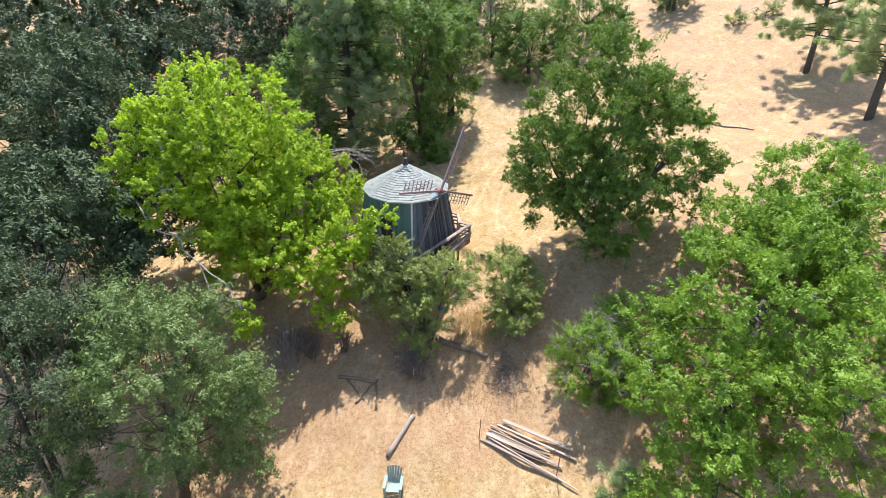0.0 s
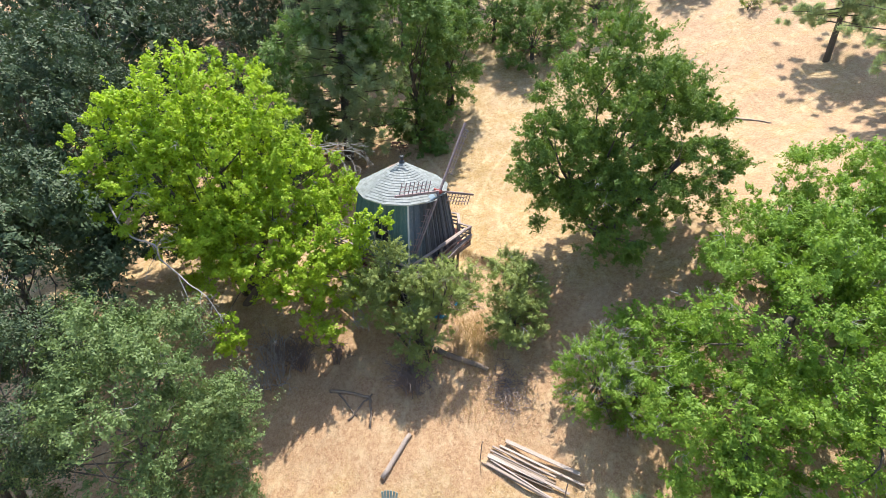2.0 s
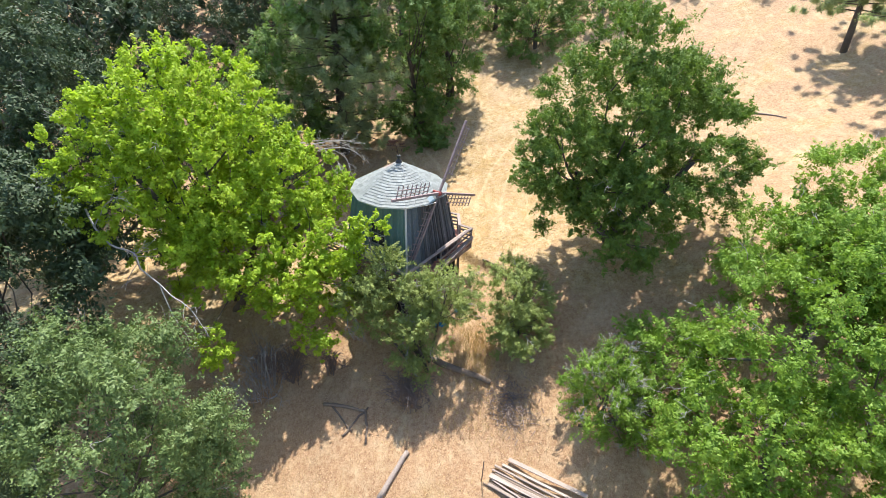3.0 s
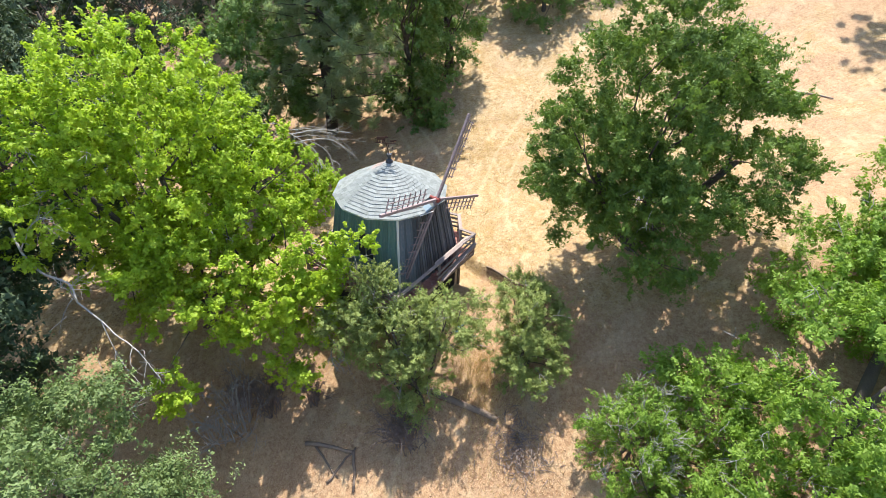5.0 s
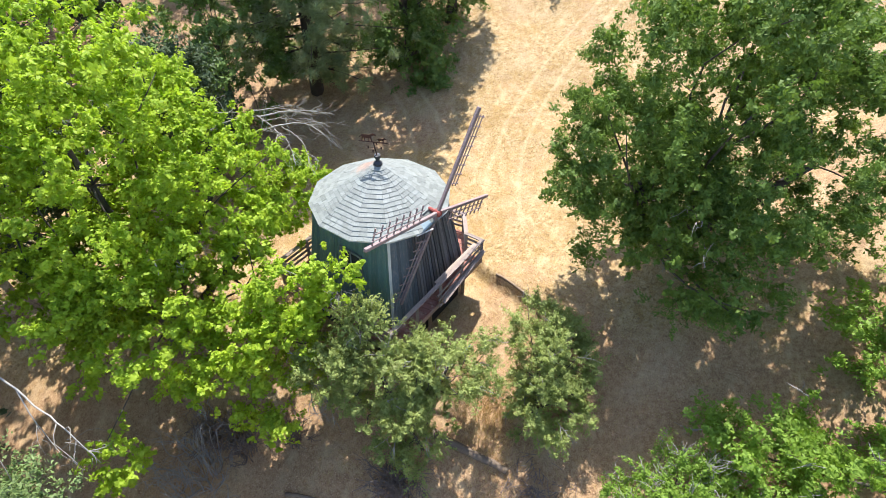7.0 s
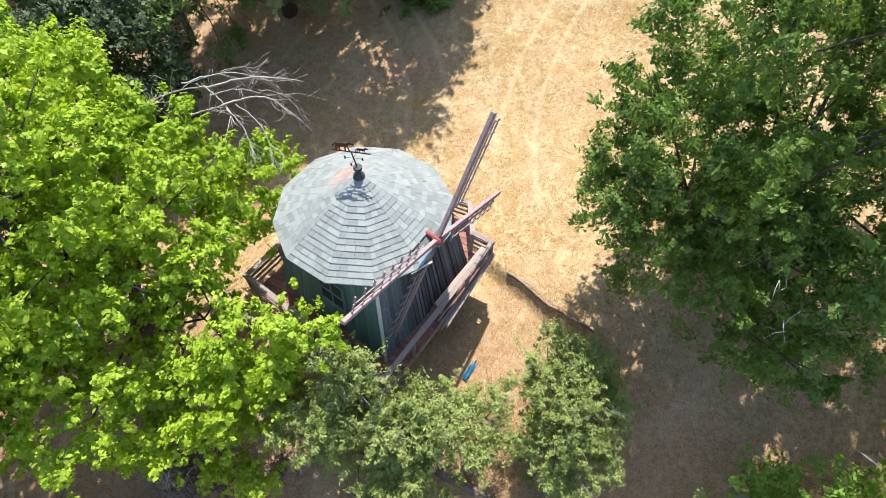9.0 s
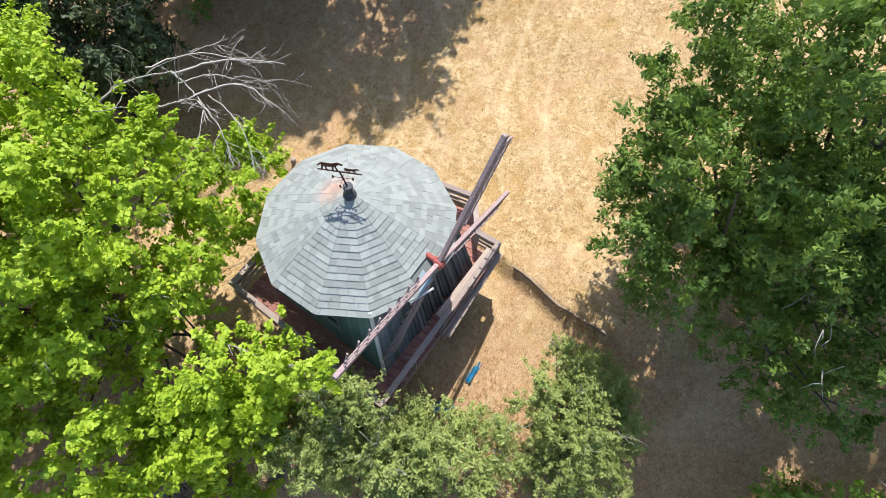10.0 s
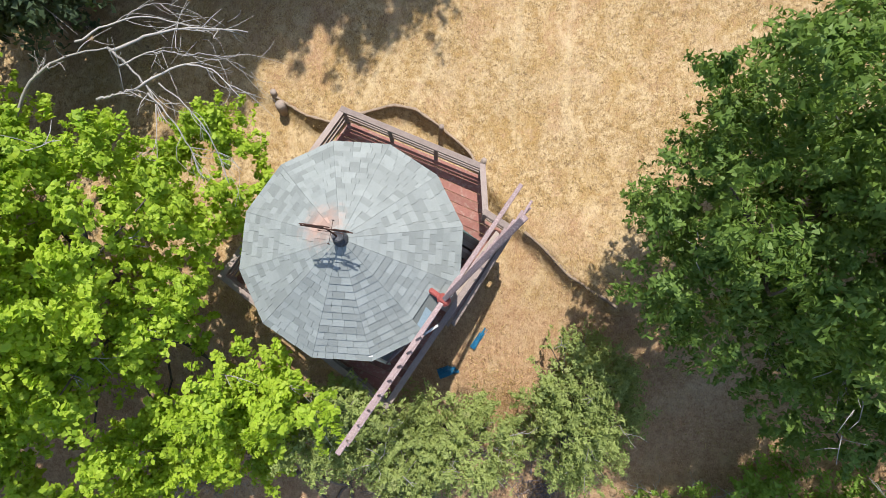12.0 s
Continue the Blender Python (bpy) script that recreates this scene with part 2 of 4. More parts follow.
# ---- helpers for meshes ----
def part(name, bm, mat, parent=None, label=""):
    me = bpy.data.meshes.new(name)
    bm.to_mesh(me)
    bm.free()
    me.materials.append(mat)
    ob = new(name, me)
    ob.parent = parent
    return tagged(ob, label)


def thing(name, place, label, category, group="", kind="", turn=0.0):
    ob = new(name)
    ob.matrix_basis = pose(*place, 0, 0, turn)
    return tagged(ob, label, category, group, kind)


def add_box(bm, size, m=Matrix(), bevel=0.0):
    made = bmesh.ops.create_cube(bm, size=1.0, matrix=m @ Matrix.Diagonal((*size, 1)))["verts"]
    if bevel:
        edges = list({e for v in made for e in v.link_edges})
        bmesh.ops.bevel(bm, geom=edges, offset=bevel, segments=1, affect='EDGES', profile=0.5)


def beam_matrix(a, b, roll=0.0):
    a, b = Vector(a), Vector(b)
    q = (b - a).to_track_quat('X', 'Z')
    return Matrix.Translation((a + b) / 2) @ q.to_matrix().to_4x4() @ Matrix.Rotation(roll, 4, 'X'), (b - a).length


def beam(a, b, w, h, bevel=0.006, roll=0.0, bm=None):
    """A squared timber from a to b: w across, h high."""
    bm = bm or bmesh.new()
    m, length = beam_matrix(a, b, roll)
    add_box(bm, (length, w, h), m, bevel)
    return bm


def tube_arrays(points, radii, sides=6):
    pts = np.array(points, float)
    way = np.gradient(pts, axis=0)
    way /= np.linalg.norm(way, axis=1)[:, None] + 1e-9
    side = np.cross(way, (0.31, 0.17, 0.93))
    side /= np.linalg.norm(side, axis=1)[:, None] + 1e-9
    up = np.cross(side, way)
    ang = np.linspace(0, 2 * math.pi, sides, endpoint=False)
    ring = pts[:, None] + np.array(radii)[:, None, None] * (np.cos(ang)[None, :, None] * side[:, None] + np.sin(ang)[None, :, None] * up[:, None])
    k, faces = len(pts), []
    for i in range(k - 1):
        for j in range(sides):
            n = (j + 1) % sides
            faces.append((i * sides + j, i * sides + n, (i + 1) * sides + n, (i + 1) * sides + j))
    faces.append(tuple(range(sides))[::-1])
    faces.append(tuple((k - 1) * sides + j for j in range(sides)))
    return ring.reshape(-1, 3), faces


def tubes_mesh(name, tubes, mat, sides=6):
    verts, faces, base = [], [], 0
    for points, radii in tubes:
        v, f = tube_arrays(points, radii, sides)
        verts.append(v)
        faces += [tuple(i + base for i in face) for face in f]
        base += len(v)
    me = bpy.data.meshes.new(name)
    me.from_pydata(np.concatenate(verts).tolist(), [], faces)
    me.polygons.foreach_set("use_smooth", [True] * len(me.polygons))
    me.materials.append(mat)
    return me


def loose_mesh(name, corners, mat):
    """A mesh of loose leaves from an array of shape (n, corners, 3)."""
    n, k = corners.shape[:2]
    me = bpy.data.meshes.new(name)
    me.vertices.add(k * n)
    me.vertices.foreach_set("co", corners.astype(np.float32).ravel())
    me.loops.add(k * n)
    me.loops.foreach_set("vertex_index", np.arange(k * n, dtype=np.int32))
    me.polygons.add(n)
    me.polygons.foreach_set("loop_start", np.arange(0, k * n, k, dtype=np.int32))
    me.materials.append(mat)
    me.update(calc_edges=True)
    return me


def unit(a):
    return a / (np.linalg.norm(a, axis=-1, keepdims=True) + 1e-9)


def leaves(rng, at, facing, size, slim, kite=False):
    """Leaves, pointed at one end or (kite) at both, at the places at, whose faces look roughly along facing."""
    n = len(at)
    facing = unit(facing)
    along = unit(np.cross(facing, rng.normal(size=(n, 3))))
    across = np.cross(facing, along)
    s = (size * rng.uniform(0.6, 1.3, n))[:, None]
    side = across * s * slim * 0.5
    if kite:
        fold = facing * s * 0.10
        return np.stack([at - along * s * 0.5, at - side * 0.9 + fold - along * s * 0.05, at + along * s * 0.5, at + side * 0.9 + fold - along * s * 0.05], 1)
    return np.stack([at - along * s * 0.4 - side, at + along * s * 0.6, at - along * s * 0.4 + side], 1)


def softplus(v, k):
    return k * np.log1p(np.exp(np.clip(v / k, -40, 40)))


def wall_line(x):
    """The curved earth edge behind the deck: its y over x."""
    return np.interp(x, (-3.4, -2.3, -1.6, -0.4, 0.4, 1.0, 1.7, 2.6, 3.0, 3.8, 4.7, 5.3, 6.6), (5.45, 4.72, 4.5, 4.79, 4.92, 4.76, 4.25, 3.4, 2.6, 1.3, 0.5, -0.2, -1.1))


def slope(x, y):
    front = 14 * np.tanh(-0.38 * softplus(-(y + 0.5), 0.8) / 14)
    rise = 26 * np.tanh((0.22 * softplus(x - 9, 2.0) + 0.35 * softplus(y - 11, 2.5)) / 26)
    return 1.2 + front + 12 * np.tanh(0.01 * x) + rise


def ground_z(x, y):
    inside = wall_line(x) - y
    cut = 0.50 * np.clip(inside / 0.32, 0, 1) * np.clip((6.5 - inside) / 5.0, 0, 1) * np.clip((x + 4.2) / 1.2, 0, 1) * np.clip((7.4 - x) / 1.5, 0, 1)
    swell = 0.10 * np.sin(0.9 * x + 0.4 * y) * np.sin(0.7 * y - 0.3 * x) + 0.04 * np.sin(2.3 * x - 1.1 * y)
    return slope(x, y) - cut + swell


# ---- ground ----
def build_ground():
    def axis(near, far, count, shift):
        u = np.linspace(-1, 1, count)
        return shift + near * u + (far - near) * np.sign(u) * np.abs(u) ** 5
    xs, ys = axis(17, 160, 300, 2.0), axis(17, 170, 300, -1.0)
    x, y = np.meshgrid(xs, ys)
    verts = np.stack([x, y, ground_z(x, y)], -1).reshape(-1, 3)
    k = len(xs)
    i = (np.arange(len(ys) - 1)[:, None] * k + np.arange(k - 1)[None]).ravel()
    faces = np.stack([i, i + 1, i + k + 1, i + k], 1)
    me = bpy.data.meshes.new("ground")
    me.from_pydata(verts.tolist(), [], faces.tolist())
    me.polygons.foreach_set("use_smooth", [True] * len(me.polygons))
    me.materials.append(GROUND)
    tagged(new("ground", me), "sunburnt dry grass and bare earth hillside", "ground", kind="structure")


def build_grass():
    rng = np.random.default_rng(11)
    n = 200000
    x, y = rng.uniform(-8, 11, n), rng.uniform(-11, 15, n)
    keep = (np.sin(1.3 * x + 0.7 * y) + np.sin(2.1 * y - 0.8 * x) + rng.normal(0, 1.0, n)) > -0.2
    keep &= np.hypot(x, y) > 3.0
    keep &= rng.random(n) < np.clip(0.25 + (y + 8) / 9, 0.2, 1)
    x, y = x[keep], y[keep]
    n = len(x)
    root = np.stack([x, y, ground_z(x, y) - 0.01], 1)
    h = rng.uniform(0.05, 0.15, n)[:, None]
    lean = rng.normal(0, 2.2, (n, 3))
    lean[:, 2] = 1.0
    tip = root + unit(lean) * h
    side = unit(np.cross(lean, rng.normal(size=(n, 3)))) * rng.uniform(0.006, 0.013, n)[:, None]
    # tall pale tufts between the bushes
    k = 1800
    x, y = np.concatenate([rng.normal(3.5, 0.55, k), rng.normal(4.0, 1.2, k // 3)]), np.concatenate([rng.normal(-4.3, 0.9, k), rng.normal(-7.0, 0.7, k // 3)])
    tall = np.stack([x, y, ground_z(x, y) - 0.01], 1)
    bend = rng.normal(0, 0.35, (len(x), 3))
    bend[:, 2] = 1.0
    root = np.concatenate([root, tall])
    tip = np.concatenate([tip, tall + unit(bend) * rng.uniform(0.2, 0.55, len(x))[:, None]])
    side = np.concatenate([side, unit(np.cross(bend, rng.normal(size=(len(x), 3)))) * 0.008])
    me = loose_mesh("dry_grass", np.stack([root - side, tip, root + side], 1), DRY_GRASS)
    tagged(new("dry_grass", me), "short straw-coloured dry grass on the hillside", "grass", kind="stuff")


def build_litter():
    rng = np.random.default_rng(13)
    n = 50000
    x, y = rng.uniform(-10, 12, n), rng.uniform(-12, -0.5, n)
    keep = np.sin(0.9 * x - 0.6 * y) + np.sin(1.7 * y + 0.5 * x) + rng.normal(0, 0.9, n) > -0.5
    keep &= rng.random(n) < np.clip((-y - 1.0) / 4, 0.1, 1) * np.clip((y + 12) / 3, 0.1, 1)
    x, y = x[keep], y[keep]
    at = np.stack([x, y, ground_z(x, y) + rng.uniform(0.01, 0.05, len(x))], 1)
    me = loose_mesh("leaf_litter", leaves(rng, at, rng.normal(0, 0.5, (len(x), 3)) + (0, 0, 1), 0.055, 0.6), LITTER)
    tagged(new("leaf_litter", me), "reddish-brown fallen leaves scattered on bare earth", "leaves", kind="stuff")


def build_edge():
    """The low edge of boards and earth that holds the slope behind the deck, in two runs."""
    base = thing("retaining_edge", (0, 0, 0), "low curved earth and timber retaining edge behind the deck", "retaining wall", kind="structure")
    rng = np.random.default_rng(5)
    for start, stop, proud, label in ((-3.3, 2.95, 0.07, "grey weathered edging board"), (4.1, 6.6, 0.09, "sunken broken edging board")):
        xs = np.linspace(start, stop, int((stop - start) / 0.1))
        line = np.stack([xs, wall_line(xs)], 1)
        way = unit(np.gradient(line, axis=0))
        rows, bm = [], bmesh.new()
        wave = 0.03 * np.sin(2.3 * xs) + 0.02 * np.sin(5.9 * xs + 1.0)
        for (x, y), (dx, dy), h in zip(line, way, wave):
            top = float(slope(x, y)) + proud + h + rng.uniform(-0.012, 0.012)
            low = top - 0.75
            w = 0.035 + rng.uniform(-0.008, 0.012)
            side = ((-w, low), (-w, top - 0.015), (-w * 0.5, top), (w * 0.6, top), (w, top - 0.02), (w, low))
            rows.append([bm.verts.new((x - dy * o, y + dx * o, z)) for o, z in side])
        for a, b in zip(rows, rows[1:]):
            for i in range(5):
                bm.faces.new((a[i], b[i], b[i + 1], a[i + 1]))
        for r in (rows[0], rows[-1]):
            bm.faces.new(r)
        bmesh.ops.recalc_face_normals(bm, faces=bm.faces)
        part("edging", bm, DARK_EARTH, base, label)
    for x, y, h, r in ((-3.36, 5.45, 0.22, 0.10), (-3.12, 5.02, 0.28, 0.15), (1.75, 4.12, 0.25, 0.08), (2.95, 3.05, 0.3, 0.09)):
        z = float(slope(x, y))
        ob = new("stump_post", tubes_mesh("stump_post", [([(x, y, z - 0.6), (x + 0.02, y, z + h * 0.5), (x + 0.03, y + 0.02, z + h)], [r * 1.1, r, r * 0.9])], PALE_PLANK, 9))
        tagged(ob, "weathered round wooden post set in the slope", "post", "posts on the slope")


# ---- windmill ----
PHASE, EAVE_Z, EAVE_R, APEX_Z = -79.0, 6.19, 2.20, 7.46
DECK_Z, TOP_R = 2.75, 2.10
BASE = ((0.43, -2.50), (2.76, 0.62), (-0.35, 2.95), (-2.68, -0.17))


def ring(k, r, z):
    a = radians(PHASE + 30 * k)
    return Vector((r * math.cos(a), r * math.sin(a), z))


def build_tower():
    tower = thing("windmill", (0, 0, 0), "small twelve-sided teal wooden windmill with grey shingle roof and lattice sails", "windmill")
    foot = [Vector((x, y, DECK_Z)) for x, y in BASE]
    head = [ring(k, TOP_R, EAVE_Z + 0.05) for k in (0, 3, 6, 9)]
    core = bmesh.new()
    low = [core.verts.new((v.x * 0.93, v.y * 0.93, -1.6)) for v in foot]
    mid = [core.verts.new((v.x * 0.965, v.y * 0.965, v.z)) for v in foot]
    top = [core.verts.new((v.x * 0.955, v.y * 0.955, v.z)) for v in head]
    for k in range(4):
        n = (k + 1) % 4
        core.faces.new((low[k], low[n], mid[n], mid[k]))
        core.faces.new((mid[k], mid[n], top[n], top[k]))
    core.faces.new(top)
    part("wall_core", core, DARK_INSIDE, tower, "dark boarding behind the cladding")
    rng = random.Random(3)
    for k in range(4):
        a0, a1, b0, b1 = foot[k], foot[(k + 1) % 4], head[k], head[(k + 1) % 4]
        out = (a1 - a0).cross(b0 - a0).normalized()
        count = 26
        for i in range(count):
            worn = k == 0 and i > 8
            f0, f1 = (i + 0.03) / count, (i + 0.97 - (0.35 * rng.random() if worn else 0.02 * rng.random())) / count
            drop = rng.uniform(0.0, 0.3) if worn and rng.random() < 0.4 else 0.0
            lift = rng.uniform(0.0, 0.06) if worn else rng.uniform(0, 0.010)
            p = [a0.lerp(a1, f0), a0.lerp(a1, f1), b0.lerp(b1, f1), b0.lerp(b1, f0)]
            p[0] = p[0].lerp(p[3], drop * 0.3)
            p[1] = p[1].lerp(p[2], drop * 0.4)
            if worn and rng.random() < 0.3:
                p[2] = p[2].lerp(p[1], rng.uniform(0.02, 0.12))
            bm = bmesh.new()
            front = [bm.verts.new(v + out * (lift * (1.0 if j < 2 else 0.4))) for j, v in enumerate(p)]
            back = [bm.verts.new(v - out * 0.03) for v in p]
            bm.faces.new(front)
            bm.faces.new(back[::-1])
            for j in range(4):
                bm.faces.new((front[j], back[j], back[(j + 1) % 4], front[(j + 1) % 4]))
            bmesh.ops.recalc_face_normals(bm, faces=bm.faces)
            part("wall_board", bm, BARE_BOARD if worn else BLUE_GREY if k == 0 else TEAL, tower, "bare grey warped board" if worn else "")
    # one corner keeps its white trim
    way = Vector((0.17, -0.98, 0))
    part("corner_trim", beam(foot[0] + way * 0.03, head[0] + way * 0.03, 0.085, 0.05), WHITE_TRIM, tower, "worn white painted corner trim")
    for k in range(12):
        if k == 1:
            continue
        end = ring(k + 1, EAVE_R + 0.012, EAVE_Z - 0.035)
        start = ring(k, EAVE_R + 0.012, EAVE_Z - 0.035)
        part("fascia", beam(start, end, 0.022, 0.07), WHITE_TRIM, tower, "white painted fascia board")
    # a window in the shaded wall beside the trim
    a0, a1, b0, b1 = foot[3], foot[0], head[3], head[0]
    out = (a1 - a0).cross(b0 - a0).normalized()
    side = (a1 - a0).normalized()
    up = out.cross(side)
    c = a0.lerp(a1, 0.535).lerp(b0.lerp(b1, 0.535), 0.50) + out * 0.03
    m = Matrix((side, out, up)).transposed().to_4x4()
    m.translation = c
    window = new("window")
    window.parent = tower
    tagged(window, "small window with a weathered frame and dusty panes")
    for dx in (-0.2, 0.2):
        for dz in (-0.26, 0.26):
            bm = bmesh.new()
            add_box(bm, (0.38, 0.02, 0.5), m @ Matrix.Translation((dx, 0, dz)))
            part("pane", bm, GLASS_DARK, window)
    for size, at in (((0.92, 0.06, 0.07), (0, 0.02, 0.56)), ((0.96, 0.09, 0.06), (0, 0.03, -0.56)), ((0.07, 0.06, 1.06), (-0.43, 0.02, 0)), ((0.07, 0.06, 1.10), (0.43, 0.02, 0)), ((0.035, 0.05, 1.04), (0, 0.02, 0)), ((0.8, 0.05, 0.035), (0, 0.02, 0))):
        bm = bmesh.new()
        add_box(bm, size, m @ Matrix.Translation(at), 0.005)
        part("window_frame", bm, FRAME_PAINT, window)
    return tower


def build_roof(tower):
    roof = new("roof")
    roof.parent = tower
    tagged(roof, "grey-green asphalt shingle roof with a rusty stain below the vane")
    bm = bmesh.new()
    tip, tip2 = bm.verts.new((0, 0, APEX_Z - 0.03)), bm.verts.new((0, 0, APEX_Z - 0.12))
    up = [bm.verts.new(ring(k, EAVE_R - 0.012, EAVE_Z - 0.02)) for k in range(12)]
    dn = [bm.verts.new(ring(k, EAVE_R - 0.012, EAVE_Z - 0.06)) for k in range(12)]
    for k in range(12):
        n = (k + 1) % 12
        bm.faces.new((up[k], up[n], tip))
        bm.faces.new((dn[n], dn[k], tip2))
        bm.faces.new((up[k], dn[k], dn[n], up[n]))
    part("roof_deck", bm, UNDERLAY, roof)
    part_data, courses = [], 17
    rng = random.Random(8)
    for k in range(12):
        e0, e1, apex = ring(k, EAVE_R + 0.03, EAVE_Z - 0.017), ring(k + 1, EAVE_R + 0.03, EAVE_Z - 0.017), Vector((0, 0, APEX_Z))
        normal = (e1 - e0).cross(apex - e0).normalized()
        for c in range(courses):
            s0, s1 = c / courses, min((c + 1.25) / courses, 0.995)
            l0, r0, l1, r1 = e0.lerp(apex, s0), e1.lerp(apex, s0), e0.lerp(apex, s1), e1.lerp(apex, s1)
            width = (r0 - l0).length
            cuts, at = [0.0], rng.uniform(0.08, 0.26)
            while at < width - 0.06:
                cuts.append(at / width)
                at += rng.choice((0.16, 0.2, 0.24, 0.3))
            cuts.append(1.0)
            for f0, f1 in zip(cuts, cuts[1:]):
                if k == 1 and s0 < 0.12 and f0 < 0.45:
                    continue
                gap = 0.0025 / width
                f0, f1 = f0 + gap * (f0 > 0), f1 - gap * (f1 < 1)
                lift = 0.020 + rng.uniform(0, 0.010)
                q = [l0.lerp(r0, f0), l0.lerp(r0, f1), l1.lerp(r1, f1), l1.lerp(r1, f0)]
                sag = rng.uniform(-0.006, 0.006)
                q[0] = q[0] + (q[3] - q[0]) * sag
                top = [q[0] + normal * lift, q[1] + normal * lift, q[2] + normal * 0.003, q[3] + normal * 0.003]
                low = [q[0] + normal * (lift - 0.013), q[1] + normal * (lift - 0.013), q[2] - normal * 0.008, q[3] - normal * 0.008]
                part_data.append((c, [tuple(v) for v in top + low]))
    faces = [(0, 1, 2, 3), (7, 6, 5, 4), (0, 4, 5, 1), (1, 5, 6, 2), (2, 6, 7, 3), (3, 7, 4, 0)]
    part_data.sort(key=lambda d: d[0])
    for _, v in part_data[:300]:
        me = bpy.data.meshes.new("shingle")
        me.from_pydata(v, [], faces)
        me.materials.append(SHINGLE)
        new("shingle", me).parent = roof
    verts = [p for _, v in part_data[300:] for p in v]
    me = bpy.data.meshes.new("upper_shingles")
    me.from_pydata(verts, [], [tuple(i + 8 * j for i in f) for j in range(len(part_data) - 300) for f in faces])
    me.materials.append(SHINGLE_REST)
    rest = new("upper_shingles", me)
    rest.parent = roof
    tagged(rest, "small grey-green shingles near the apex", kind="stuff")
    # the torn corner beside the sails shows a pale board and a loose strip of fascia
    a, b, apex = ring(1, EAVE_R, EAVE_Z - 0.01), ring(2, EAVE_R, EAVE_Z - 0.01), Vector((0, 0, APEX_Z))
    bm = bmesh.new()
    p = [a, a.lerp(b, 0.34), a.lerp(b, 0.36).lerp(apex, 0.12), a.lerp(apex, 0.10)]
    v = [bm.verts.new(x + Vector((0, 0, 0.02))) for x in p]
    w = [bm.verts.new(x) for x in p]
    bm.faces.new(v)
    for i in range(4):
        bm.faces.new((v[i], w[i], w[(i + 1) % 4], v[(i + 1) % 4]))
    part("bare_board", bm, PALE_BLUE, roof, "pale blue board laid bare")
    a = ring(1, EAVE_R + 0.02, EAVE_Z - 0.05)
    part("loose_fascia", beam(a + Vector((-0.25, -0.16, 0.0)), a + Vector((0.24, 0.16, 0.03)), 0.05, 0.02), WHITE_TRIM, roof, "loose strip of white fascia")
    # urn finial and the vane
    vane = new("weather_vane")
    vane.parent = tower
    tagged(vane, "rusty iron weather vane with two flat figures on an urn finial")
    bm = bmesh.new()
    profile = ((0.15, -0.10), (0.13, 0.0), (0.07, 0.05), (0.05, 0.09), (0.08, 0.14), (0.105, 0.21), (0.10, 0.26), (0.085, 0.265), (0.02, 0.25))
    turns = [[bm.verts.new((r * math.cos(k * math.pi / 8), r * math.sin(k * math.pi / 8), APEX_Z + z)) for k in range(16)] for r, z in profile]
    for a, b in zip(turns, turns[1:]):
        for k in range(16):
            bm.faces.new((a[k], a[(k + 1) % 16], b[(k + 1) % 16], b[k]))
    bm.faces.new(turns[-1])
    part("finial", bm, DARK_METAL, vane, "dark metal urn finial")
    foot, top = Vector((0, 0, APEX_Z + 0.2)), Vector((-0.10, 0.06, APEX_Z + 0.66))
    part("mast", beam(foot, top, 0.028, 0.028), IRON, vane)
    d = Vector((math.cos(radians(-9)), math.sin(radians(-9)), 0))
    e = Vector((-d.y, d.x, 0))
    part("arrow", beam(top - d * 0.44, top + d * 0.44, 0.022, 0.03), IRON, vane)
    low = foot.lerp(top, 0.62)
    for way in (d, e):
        part("arm", beam(low - way * 0.2, low + way * 0.2, 0.009, 0.009, 0.002), IRON, vane)
        for sign in (-1, 1):
            tip = low + way * 0.2 * sign
            part("pointer", beam(tip - Vector((0, 0, 0.045)), tip + Vector((0, 0, 0.045)), 0.009, 0.035, 0.002), IRON, vane)

    def figure(at, k, label):
        bm = bmesh.new()
        for a, b, h in (((-0.15, 0.17), (0.13, 0.17), 0.11), ((0.09, 0.19), (0.19, 0.25), 0.075), ((0.17, 0.25), (0.26, 0.21), 0.055), ((-0.13, 0.16), (-0.15, 0.0), 0.035), ((-0.08, 0.14), (-0.06, 0.0), 0.032), ((0.06, 0.14), (0.05, 0.0), 0.032), ((0.11, 0.15), (0.14, 0.0), 0.032), ((-0.14, 0.20), (-0.22, 0.12), 0.03)):
            beam(top + d * (at + a[0] * k) + Vector((0, 0, a[1] * k)), top + d * (at + b[0] * k) + Vector((0, 0, b[1] * k)), 0.014, h * k, 0.003, bm=bm)
        part("figure", bm, IRON, vane, label)
    figure(-0.18, 1.05, "large flat rusty iron figure")
    figure(0.24, 0.6, "small flat rusty iron figure")


